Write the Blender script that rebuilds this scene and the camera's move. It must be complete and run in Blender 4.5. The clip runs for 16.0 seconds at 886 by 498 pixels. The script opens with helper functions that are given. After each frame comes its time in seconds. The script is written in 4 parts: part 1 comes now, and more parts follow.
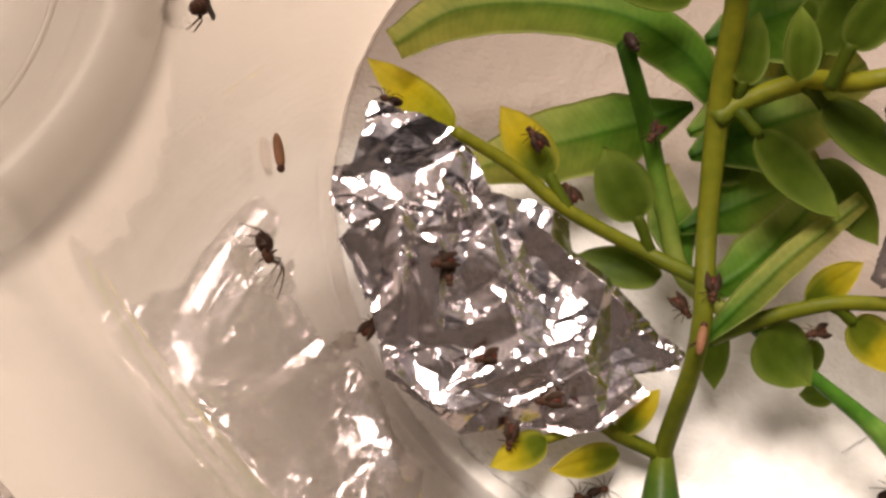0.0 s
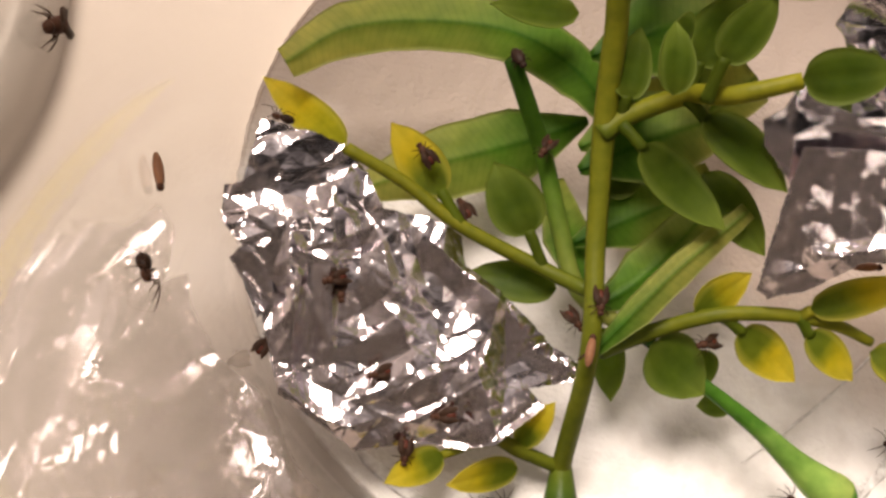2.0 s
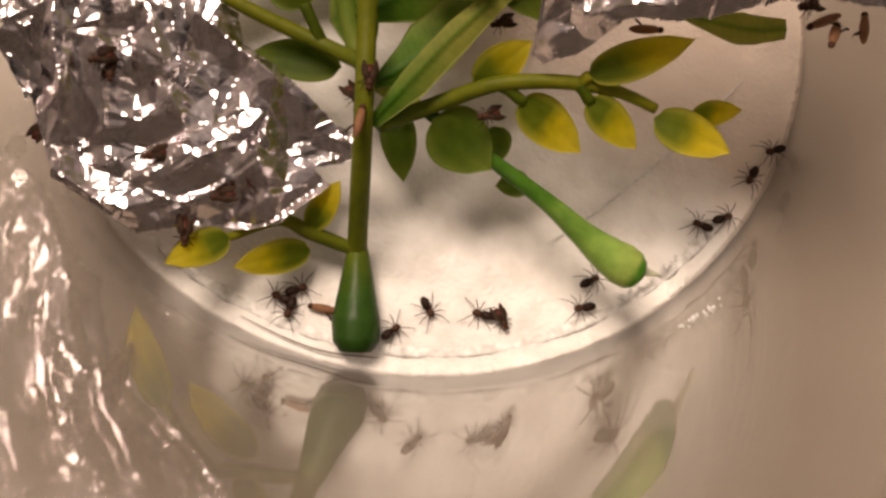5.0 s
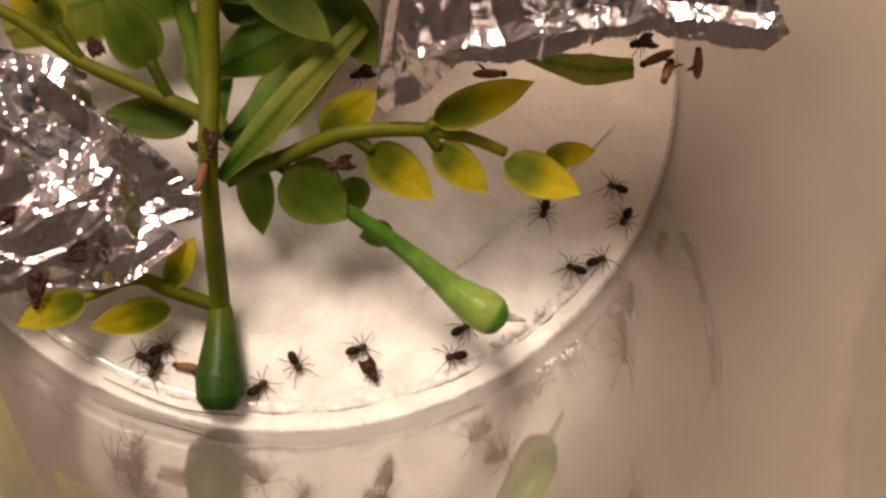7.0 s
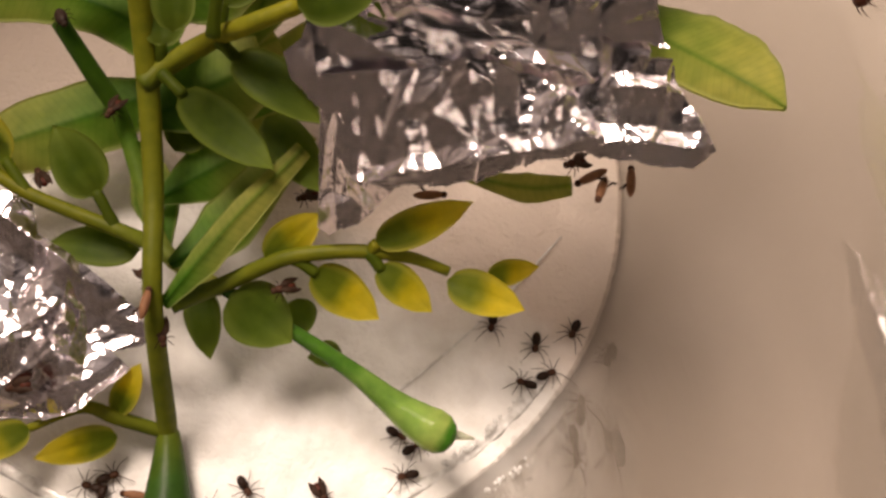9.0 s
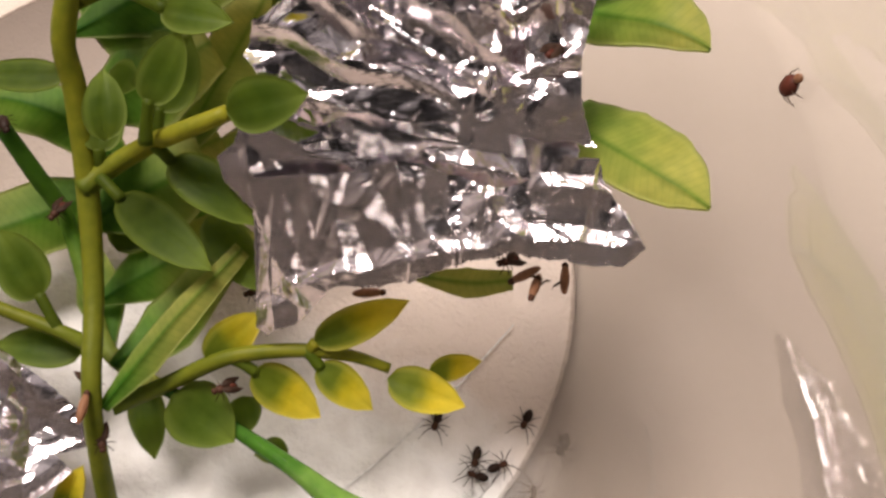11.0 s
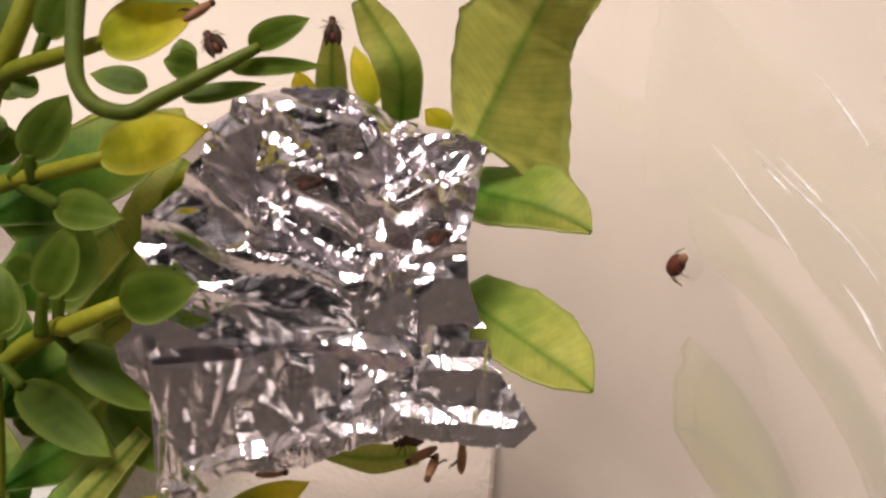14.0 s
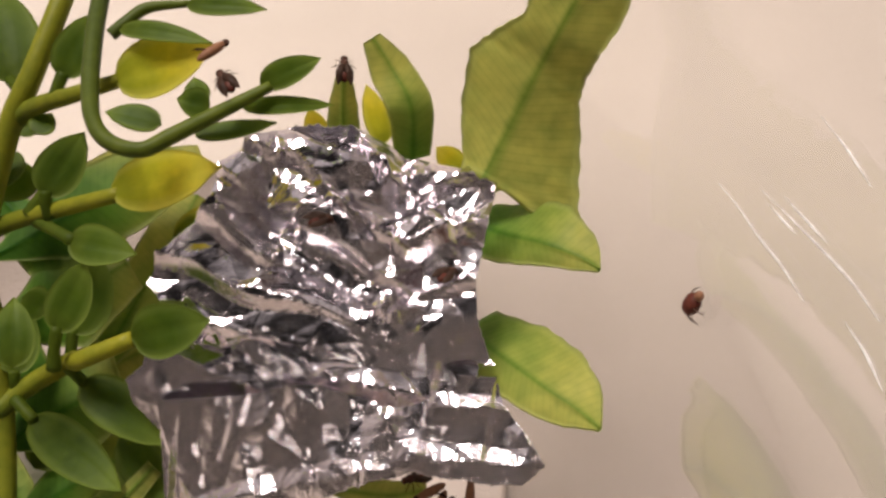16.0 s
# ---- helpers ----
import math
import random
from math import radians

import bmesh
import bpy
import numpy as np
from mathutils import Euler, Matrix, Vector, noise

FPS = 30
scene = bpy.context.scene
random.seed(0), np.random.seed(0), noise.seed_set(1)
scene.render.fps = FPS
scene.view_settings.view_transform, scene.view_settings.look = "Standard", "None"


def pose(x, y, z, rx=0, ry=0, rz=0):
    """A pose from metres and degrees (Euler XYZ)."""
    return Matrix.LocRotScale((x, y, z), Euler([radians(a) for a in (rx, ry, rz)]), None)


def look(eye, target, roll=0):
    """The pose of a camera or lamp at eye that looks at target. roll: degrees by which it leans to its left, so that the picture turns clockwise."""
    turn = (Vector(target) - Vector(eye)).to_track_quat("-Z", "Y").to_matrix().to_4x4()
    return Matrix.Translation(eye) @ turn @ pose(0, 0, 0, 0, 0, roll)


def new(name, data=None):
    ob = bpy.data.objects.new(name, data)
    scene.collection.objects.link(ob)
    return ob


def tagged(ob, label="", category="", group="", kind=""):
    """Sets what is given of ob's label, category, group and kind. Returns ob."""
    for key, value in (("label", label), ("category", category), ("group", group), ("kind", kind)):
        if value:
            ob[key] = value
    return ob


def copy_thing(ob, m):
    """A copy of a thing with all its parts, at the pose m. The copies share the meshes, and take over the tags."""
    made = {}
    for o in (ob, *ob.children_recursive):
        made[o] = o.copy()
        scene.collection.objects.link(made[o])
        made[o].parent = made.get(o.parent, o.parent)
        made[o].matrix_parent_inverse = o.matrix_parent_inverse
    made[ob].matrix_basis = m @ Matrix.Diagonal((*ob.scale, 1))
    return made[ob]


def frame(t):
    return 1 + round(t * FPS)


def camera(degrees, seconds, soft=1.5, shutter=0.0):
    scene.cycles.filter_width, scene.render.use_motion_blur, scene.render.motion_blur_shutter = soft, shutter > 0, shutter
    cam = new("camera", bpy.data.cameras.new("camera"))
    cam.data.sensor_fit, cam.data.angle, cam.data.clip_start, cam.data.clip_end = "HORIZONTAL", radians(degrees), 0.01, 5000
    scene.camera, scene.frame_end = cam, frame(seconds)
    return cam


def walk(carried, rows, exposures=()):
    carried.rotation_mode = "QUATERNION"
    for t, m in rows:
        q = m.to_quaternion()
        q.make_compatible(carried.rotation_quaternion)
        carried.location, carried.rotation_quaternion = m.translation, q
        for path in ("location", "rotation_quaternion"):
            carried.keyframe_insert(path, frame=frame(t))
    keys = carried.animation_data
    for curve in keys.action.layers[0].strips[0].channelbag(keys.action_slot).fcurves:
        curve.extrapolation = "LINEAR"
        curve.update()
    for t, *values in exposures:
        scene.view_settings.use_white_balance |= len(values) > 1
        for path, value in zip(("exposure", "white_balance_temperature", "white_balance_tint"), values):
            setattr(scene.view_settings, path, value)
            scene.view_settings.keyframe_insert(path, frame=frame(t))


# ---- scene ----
cam = camera(44.32, 16.0, soft=2.8)
PATH = [
    (0, pose(-0.04054, -0.05215, 0.12056, 18.46, -5.02, 4.12)),
    (0.5, pose(-0.04090, -0.05218, 0.12156, 18.82, -4.85, 4.13)),
    (1, pose(-0.03920, -0.05153, 0.12135, 19.08, -5.15, 3.82)),
    (1.5, pose(-0.03616, -0.05165, 0.12113, 19.28, -5.77, 3.40)),
    (2, pose(-0.03265, -0.05205, 0.12155, 19.58, -6.29, 2.83)),
    (2.5, pose(-0.02807, -0.05434, 0.12048, 19.93, -7.25, 1.98)),
    (3, pose(-0.01993, -0.05637, 0.11917, 16.70, -7.75, 1.42)),
    (3.5, pose(-0.01252, -0.05784, 0.11757, 12.95, -6.85, 0.98)),
    (3.7, pose(-0.01105, -0.05930, 0.11783, 12.48, -6.75, 0.82)),
    (5.8, pose(-0.00637, -0.06163, 0.11937, 14.79, -4.65, 1.61)),
    (6, pose(-0.00482, -0.06194, 0.11925, 15.15, -4.44, 1.37)),
    (6.5, pose(0.00072, -0.06262, 0.11917, 16.17, -4.21, 0.37)),
    (7, pose(0.00650, -0.06188, 0.11923, 16.93, -4.83, -0.72)),
    (7.5, pose(0.00797, -0.06214, 0.11951, 17.63, -4.84, -0.82)),
    (8, pose(0.00838, -0.06209, 0.11989, 17.73, -4.74, -0.91)),
    (8.5, pose(0.00845, -0.06127, 0.12093, 18.20, -4.66, -1.17)),
    (9, pose(0.01008, -0.06052, 0.12101, 22.41, -5.29, -2.50)),
    (9.5, pose(0.01437, -0.05892, 0.12237, 25.41, -5.27, -2.74)),
    (11.8, pose(0.02182, -0.05360, 0.12468, 24.95, -3.63, -3.58)),
    (12, pose(0.02374, -0.05217, 0.12539, 24.48, -3.71, -3.78)),
    (12.5, pose(0.02529, -0.05074, 0.12686, 26.20, -4.36, -4.59)),
    (13, pose(0.02630, -0.05116, 0.12783, 28.78, -5.19, -5.44)),
    (13.5, pose(0.02656, -0.05145, 0.12836, 29.62, -4.70, -5.26)),
    (14, pose(0.02703, -0.05194, 0.12860, 31.06, -3.91, -4.65)),
    (14.5, pose(0.02732, -0.05221, 0.12907, 31.82, -3.89, -4.71)),
    (15, pose(0.02734, -0.05229, 0.12927, 32.22, -4.08, -5.03)),
    (15.5, pose(0.02737, -0.05241, 0.12930, 32.59, -3.93, -4.83)),
    (16, pose(0.02783, -0.05230, 0.12927, 32.92, -3.25, -3.87)),
]
EXPOSURES = [
    (0.0, 0.05, 6500, 12), (2.0, 0.05, 6500, 12), (2.6, -0.1, 6600, 13), (3.1, -0.25, 6700, 14), (3.5, -0.45, 6950, 15), (5.0, -0.55, 7350, 16), (8.3, -0.55, 7350, 16),
    (9.0, -0.3, 6950, 15), (9.6, 0.1, 6500, 13), (12.0, 0.14, 6050, 11), (16.0, -0.02, 5950, 10)]
walk(cam, PATH, EXPOSURES)

# ---- light: a warm ceiling lamp over the cup in a dim room ----
world = bpy.data.worlds.new("room_light")
scene.world = world
world.use_nodes = True
bg = world.node_tree.nodes["Background"]
wn, wl = world.node_tree.nodes, world.node_tree.links
side = wn.new("ShaderNodeVectorMath")
side.operation = "DOT_PRODUCT"
side.inputs[1].default_value = (-0.14, 0.95, 0.0)
wl.new(wn.new("ShaderNodeTexCoord").outputs["Generated"], side.inputs[0])
fade = wn.new("ShaderNodeMapRange")
fade.interpolation_type = "SMOOTHSTEP"
fade.inputs["From Min"].default_value, fade.inputs["From Max"].default_value = -0.4, 0.55
fade.inputs["To Min"].default_value, fade.inputs["To Max"].default_value = 0.015, 1.0
wl.new(side.outputs["Value"], fade.inputs[0])
dim = wn.new("ShaderNodeMath")
dim.operation = "MULTIPLY"
dim.inputs[1].default_value = 0.58
# noise varies the unseen room's brightness, to put contrast into the foil
room = wn.new("ShaderNodeTexNoise")
room.inputs["Scale"].default_value, room.inputs["Detail"].default_value = 2.6, 2.0
wl.new(side.inputs[0].links[0].from_socket, room.inputs["Vector"])
uneven = wn.new("ShaderNodeMapRange")
uneven.inputs["From Min"].default_value, uneven.inputs["From Max"].default_value = 0.38, 0.62
uneven.inputs["To Min"].default_value, uneven.inputs["To Max"].default_value = 0.4, 1.7
wl.new(room.outputs[0], uneven.inputs[0])
both = wn.new("ShaderNodeMath")
both.operation = "MULTIPLY"
wl.new(fade.outputs[0], both.inputs[0])
wl.new(uneven.outputs[0], both.inputs[1])
wl.new(both.outputs[0], dim.inputs[0])
wl.new(dim.outputs[0], bg.inputs[1])
bg.inputs[0].default_value = (0.92, 0.765, 0.675, 1)
lamp_data = bpy.data.lights.new("ceiling_lamp", "AREA")
lamp_data.shape, lamp_data.size = "DISK", 0.68
lamp_data.energy, lamp_data.color = 43.0, (1.0, 0.862, 0.732)
lamp = new("ceiling_lamp", lamp_data)
lamp.matrix_world = look((-0.42, 0.54, 1.42), (0, -0.01, 0.0))
scene.view_settings.exposure = 0.0

MM = 0.001
UP = Vector((0, 0, 1))
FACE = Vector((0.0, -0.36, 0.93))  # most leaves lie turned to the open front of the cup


# ---- materials ----
def material(name):
    m = bpy.data.materials.new(name)
    m.use_nodes = True
    n = m.node_tree.nodes
    return m, n, m.node_tree.links, n["Principled BSDF"], n["Material Output"]


def noise_node(n, l, scale, detail=4.0, source="Object"):
    c = n.new("ShaderNodeTexCoord")
    t = n.new("ShaderNodeTexNoise")
    t.inputs["Scale"].default_value = scale
    t.inputs["Detail"].default_value = detail
    l.new(c.outputs[source], t.inputs["Vector"])
    return t


def ramp(n, l, source, stops):
    r = n.new("ShaderNodeValToRGB")
    el = r.color_ramp.elements
    while len(el) < len(stops):
        el.new(0.5)
    for e, (at, col) in zip(el, stops):
        e.position, e.color = at, (*col, 1)
    l.new(source, r.inputs[0])
    return r.outputs[0]


def bump(n, l, height, strength, distance, bsdf):
    b = n.new("ShaderNodeBump")
    b.inputs["Strength"].default_value = strength
    b.inputs["Distance"].default_value = distance
    l.new(height, b.inputs["Height"])
    l.new(b.outputs[0], bsdf.inputs["Normal"])
    return b


def mix(n, l, kind, fac, a, b):
    m = n.new("ShaderNodeMix")
    m.data_type, m.blend_type = "RGBA", kind
    if isinstance(fac, float):
        m.inputs[0].default_value = fac
    else:
        l.new(fac, m.inputs[0])
    for i, v in ((6, a), (7, b)):
        if isinstance(v, tuple):
            m.inputs[i].default_value = (*v, 1)
        else:
            l.new(v, m.inputs[i])
    return m.outputs[2]


def translucent(n, l, bsdf, out, colour, share):
    t = n.new("ShaderNodeBsdfTranslucent")
    # light passes two skins on its way through
    half = n.new("ShaderNodeGamma")
    half.inputs[1].default_value = 0.6
    l.new(colour, half.inputs[0])
    l.new(half.outputs[0], t.inputs[0])
    m = n.new("ShaderNodeMixShader")
    m.inputs[0].default_value = share
    l.new(bsdf.outputs[0], m.inputs[1])
    l.new(t.outputs[0], m.inputs[2])
    l.new(m.outputs[0], out.inputs[0])


def foliage_material(name, stops, share=0.3, veins=False, rough=0.5, margin=(0.26, 0.33, 0.06)):
    """Moulded plastic; the colour runs from the foot of the leaf to its tip."""
    m, n, l, b, o = material(name)
    a = n.new("ShaderNodeAttribute")
    a.attribute_name = "along"
    grain = noise_node(n, l, 260, 5)
    shift = n.new("ShaderNodeMath")
    shift.operation = "MULTIPLY_ADD"
    l.new(grain.outputs[0], shift.inputs[0])
    shift.inputs[1].default_value = 0.34
    shift.inputs[2].default_value = -0.17
    add = n.new("ShaderNodeMath")
    l.new(a.outputs["Fac"], add.inputs[0])
    l.new(shift.outputs[0], add.inputs[1])
    col = ramp(n, l, add.outputs[0], stops)
    info = n.new("ShaderNodeObjectInfo")
    shade = ramp(n, l, info.outputs["Random"], [(0, (0.82, 0.86, 0.8)), (1, (1.12, 1.08, 1.05))])
    col = mix(n, l, "MULTIPLY", 0.8, col, shade)
    blotch = noise_node(n, l, 620, 3)
    col = mix(n, l, "MULTIPLY", 1.0, col, ramp(n, l, blotch.outputs[0], [(0.3, (0.78, 0.82, 0.8)), (0.7, (1.15, 1.1, 1.1))]))
    fine = noise_node(n, l, 1400, 3)
    if veins:
        v, u = n.new("ShaderNodeAttribute"), n.new("ShaderNodeAttribute")
        v.attribute_name, u.attribute_name = "vein", "rib"
        wave = n.new("ShaderNodeMath")
        wave.operation = "SINE"
        l.new(v.outputs["Fac"], wave.inputs[0])
        line = ramp(n, l, wave.outputs[0], [(0.0, (0, 0, 0)), (0.6, (0, 0, 0)), (1.0, (0.2, 0.2, 0.2))])
        col = mix(n, l, "MULTIPLY", line, col, (0.40, 0.58, 0.35))
        col = mix(n, l, "MULTIPLY", u.outputs["Fac"], col, (0.45, 0.65, 0.42))
    # the moulding thins towards its margin: paler colour mimics light glowing through
    rim = n.new("ShaderNodeAttribute")
    rim.attribute_name = "rim"
    col = mix(n, l, "MIX", ramp(n, l, rim.outputs["Fac"], [(0.55, (0, 0, 0)), (1.0, (0.62, 0.62, 0.62))]), col, margin)
    l.new(col, b.inputs["Base Color"])
    b.inputs["Roughness"].default_value = rough
    b.inputs["Specular IOR Level"].default_value = 0.2
    bump(n, l, fine.outputs[0], 0.25, 0.0003, b)
    translucent(n, l, b, o, col, share)
    return m


GREEN, DEEP = (0.095, 0.152, 0.012), (0.03, 0.075, 0.012)
leaf_green = foliage_material("green_plastic_leaf", [(0.0, (0.10, 0.14, 0.012)), (0.3, GREEN), (0.75, (0.10, 0.165, 0.014)), (1.0, (0.18, 0.26, 0.025))], 0.62)
leaf_mixed = foliage_material("green_to_yellow_plastic_leaf", [(0.0, (0.12, 0.17, 0.012)), (0.32, (0.17, 0.22, 0.014)), (0.56, (0.58, 0.50, 0.02)), (1.0, (0.78, 0.64, 0.03))], 0.6, margin=(0.62, 0.56, 0.08))
leaf_yellow = foliage_material("yellow_plastic_leaf", [(0.0, (0.30, 0.33, 0.016)), (0.3, (0.46, 0.46, 0.02)), (0.6, (0.66, 0.58, 0.025)), (1.0, (0.80, 0.66, 0.035))], 0.62, margin=(0.62, 0.58, 0.10))
stem_mat = foliage_material("olive_plastic_stem", [(0.0, (0.10, 0.135, 0.010)), (0.5, (0.20, 0.205, 0.012)), (1.0, (0.24, 0.24, 0.014))], 0.3)
blade_mat = foliage_material("green_plastic_blade", [(0.0, (0.045, 0.125, 0.012)), (0.45, (0.13, 0.27, 0.028)), (1.0, (0.42, 0.43, 0.10))], 0.58, veins=True, margin=(0.42, 0.45, 0.14))
vine_mat = foliage_material("dark_olive_plastic_stem", [(0.0, (0.05, 0.075, 0.008)), (0.5, (0.085, 0.11, 0.010)), (1.0, (0.12, 0.15, 0.014))], 0.3)
plug_mat = foliage_material("dark_green_plastic_plug", [(0.0, (0.02, 0.06, 0.008)), (0.6, (0.04, 0.10, 0.014)), (1.0, (0.12, 0.16, 0.014))], 0.25, rough=0.36)
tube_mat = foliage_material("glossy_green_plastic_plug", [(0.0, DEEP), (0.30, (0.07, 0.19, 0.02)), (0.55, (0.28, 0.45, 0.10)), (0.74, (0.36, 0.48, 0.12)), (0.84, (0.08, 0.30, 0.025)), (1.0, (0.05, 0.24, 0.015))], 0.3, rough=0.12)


def foil_material():
    m, n, l, b, o = material("aluminium_foil")
    b.inputs["Base Color"].default_value = (0.82, 0.77, 0.81, 1)
    b.inputs["Metallic"].default_value = 1.0
    g = noise_node(n, l, 300, 4)
    l.new(ramp(n, l, g.outputs[0], [(0.3, (0.12, 0.12, 0.12)), (0.75, (0.22, 0.22, 0.22))]), b.inputs["Roughness"])
    w = noise_node(n, l, 1300, 3)
    bump(n, l, w.outputs[0], 0.14, 0.0004, b)
    return m


def cup_material(clear, haze):
    """Thin hazy plastic: mostly clear, a little milky, with a gloss that grows at grazing angles."""
    m, n, l, b, o = material("hazy_clear_plastic")
    n.remove(b)

    def two(fac, first, second):
        k = n.new("ShaderNodeMixShader")
        if isinstance(fac, float):
            k.inputs[0].default_value = fac
        else:
            l.new(fac, k.inputs[0])
        l.new(first.outputs[0], k.inputs[1])
        l.new(second.outputs[0], k.inputs[2])
        return k

    g = noise_node(n, l, 25, 5)
    col = ramp(n, l, g.outputs[0], [(0.3, tuple(0.9 * c for c in haze)), (0.7, haze)])
    d, t = n.new("ShaderNodeBsdfDiffuse"), n.new("ShaderNodeBsdfTranslucent")
    l.new(col, d.inputs[0])
    l.new(col, t.inputs[0])
    air = n.new("ShaderNodeBsdfTransparent")
    air.inputs[0].default_value = (0.95, 0.93, 0.91, 1)
    shine = n.new("ShaderNodeBsdfGlossy")
    shine.inputs["Roughness"].default_value = 0.03
    w = noise_node(n, l, 38, 2)
    squash = n.new("ShaderNodeMapping")
    squash.inputs["Scale"].default_value = (1, 1, 0.12)
    src = w.inputs["Vector"].links[0].from_socket
    l.new(src, squash.inputs["Vector"])
    l.new(squash.outputs[0], w.inputs["Vector"])
    w.inputs["Scale"].default_value = 120
    bp = n.new("ShaderNodeBump")
    bp.inputs["Strength"].default_value, bp.inputs["Distance"].default_value = 0.06, 0.0012
    l.new(w.outputs[0], bp.inputs["Height"])
    l.new(bp.outputs[0], shine.inputs["Normal"])
    lw = n.new("ShaderNodeLayerWeight")
    p = n.new("ShaderNodeMath")
    p.operation = "POWER"
    l.new(lw.outputs["Facing"], p.inputs[0])
    p.inputs[1].default_value = 3.3
    k = n.new("ShaderNodeMath")
    k.operation = "MULTIPLY_ADD"
    l.new(p.outputs[0], k.inputs[0])
    k.inputs[1].default_value, k.inputs[2].default_value = 0.62, 0.03
    body = two(clear, two(0.85, d, t), air)
    l.new(two(k.outputs[0], body, shine).outputs[0], o.inputs[0])
    return m


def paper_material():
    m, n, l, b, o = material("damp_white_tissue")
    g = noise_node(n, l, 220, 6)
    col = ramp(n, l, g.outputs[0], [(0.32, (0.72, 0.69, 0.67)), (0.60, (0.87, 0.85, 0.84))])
    # the sheet turns pinkish towards the back and right, brownish at the back
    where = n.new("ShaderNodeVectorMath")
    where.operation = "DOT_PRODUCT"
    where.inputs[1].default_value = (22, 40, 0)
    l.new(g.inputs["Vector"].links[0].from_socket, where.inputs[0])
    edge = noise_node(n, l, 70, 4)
    pink_at = n.new("ShaderNodeMath")
    l.new(where.outputs["Value"], pink_at.inputs[0])
    l.new(edge.outputs[0], pink_at.inputs[1])
    pink_mix = ramp(n, l, pink_at.outputs[0], [(0.1, (0, 0, 0)), (0.6, (0.92, 0.92, 0.92))])
    col = mix(n, l, "MIX", pink_mix, col, (0.63, 0.52, 0.45))
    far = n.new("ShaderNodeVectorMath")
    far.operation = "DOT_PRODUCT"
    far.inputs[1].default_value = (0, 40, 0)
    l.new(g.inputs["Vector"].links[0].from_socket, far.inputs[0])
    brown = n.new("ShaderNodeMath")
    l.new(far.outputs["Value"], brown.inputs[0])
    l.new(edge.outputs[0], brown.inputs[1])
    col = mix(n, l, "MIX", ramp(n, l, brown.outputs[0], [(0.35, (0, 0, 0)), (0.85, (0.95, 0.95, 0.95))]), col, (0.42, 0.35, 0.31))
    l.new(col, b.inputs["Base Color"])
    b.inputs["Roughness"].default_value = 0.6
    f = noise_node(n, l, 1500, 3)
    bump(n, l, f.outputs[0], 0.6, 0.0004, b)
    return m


def plain(name, colour, rough=0.5, metal=0.0, scale=900, spread=0.3, share=0.0, gloss=0.5):
    m, n, l, b, o = material(name)
    g = noise_node(n, l, scale, 4)
    lo = tuple(c * (1 - spread) for c in colour)
    hi = tuple(min(1, c * (1 + spread)) for c in colour)
    col = ramp(n, l, g.outputs[0], [(0.3, lo), (0.7, hi)])
    l.new(col, b.inputs["Base Color"])
    b.inputs["Roughness"].default_value = rough
    b.inputs["Metallic"].default_value = metal
    b.inputs["Specular IOR Level"].default_value = gloss
    if share:
        translucent(n, l, b, o, col, share)
    return m


lid_mat = plain("hazy_lid_plastic", (0.56, 0.525, 0.48), 0.35, scale=60, spread=0.1, share=0.4)
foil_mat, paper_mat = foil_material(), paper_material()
cup_mat = cup_material(0.86, (0.82, 0.76, 0.70))
table_mat = plain("pale_laminate", (0.64, 0.575, 0.515), 0.5, scale=12, spread=0.08)
dark_body = plain("dark_brown_chitin", (0.022, 0.011, 0.007), 0.5, gloss=0.12)
brown_body = plain("brown_chitin", (0.055, 0.024, 0.014), 0.55, gloss=0.12)
tan_body = plain("tan_pupa_skin", (0.27, 0.13, 0.07), 0.45, share=0.25, gloss=0.12)
red_body = plain("reddish_brown_chitin", (0.075, 0.020, 0.012), 0.5, gloss=0.12)
leg_mat = plain("brown_leg", (0.04, 0.02, 0.012), 0.7, gloss=0.12)
wing_mat = plain("smoky_wing", (0.06, 0.033, 0.022), 0.5, share=0.4, gloss=0.12)
drop_mat = plain("water_bead", (0.9, 0.88, 0.86), 0.02, share=0.3)
bead_mat = plain("glossy_white_plastic", (0.84, 0.81, 0.79), 0.08)
scratch_mat = plain("whitened_plastic", (0.85, 0.80, 0.76), 0.3, share=0.5)
hair_mat = plain("grey_hair", (0.16, 0.13, 0.11), 0.5)
clear_mat = plain("clear_plastic_sprue", (0.75, 0.78, 0.62), 0.1, share=0.6)


# ---- helpers for meshes ----
def mesh_object(name, verts, faces, mat, parent=None, smooth=True, attributes=None, label=""):
    me = bpy.data.meshes.new(name)
    me.from_pydata([tuple(Vector(v) * MM) for v in verts], [], faces)
    me.materials.append(mat)
    for key, values in (attributes or {}).items():
        me.attributes.new(key, "FLOAT", "POINT").data.foreach_set("value", values)
    me.polygons.foreach_set("use_smooth", [smooth] * len(me.polygons))
    ob = new(name, me)
    ob.parent = parent
    return tagged(ob, label)


def thing(name, label, category, group="", kind=""):
    return tagged(new(name), label, category, group, kind)


def spline(points, steps=6):
    """A smooth line through the points (Catmull-Rom)."""
    p = [Vector(q) for q in points]
    p = [2 * p[0] - p[1], *p, 2 * p[-1] - p[-2]]
    line = []
    for i in range(1, len(p) - 2):
        for k in range(steps):
            t = k / steps
            line.append(0.5 * (2 * p[i] + (p[i + 1] - p[i - 1]) * t + (2 * p[i - 1] - 5 * p[i] + 4 * p[i + 1] - p[i + 2]) * t * t
                               + (3 * p[i] - p[i - 1] - 3 * p[i + 1] + p[i + 2]) * t ** 3))
    line.append(p[-2])
    return line


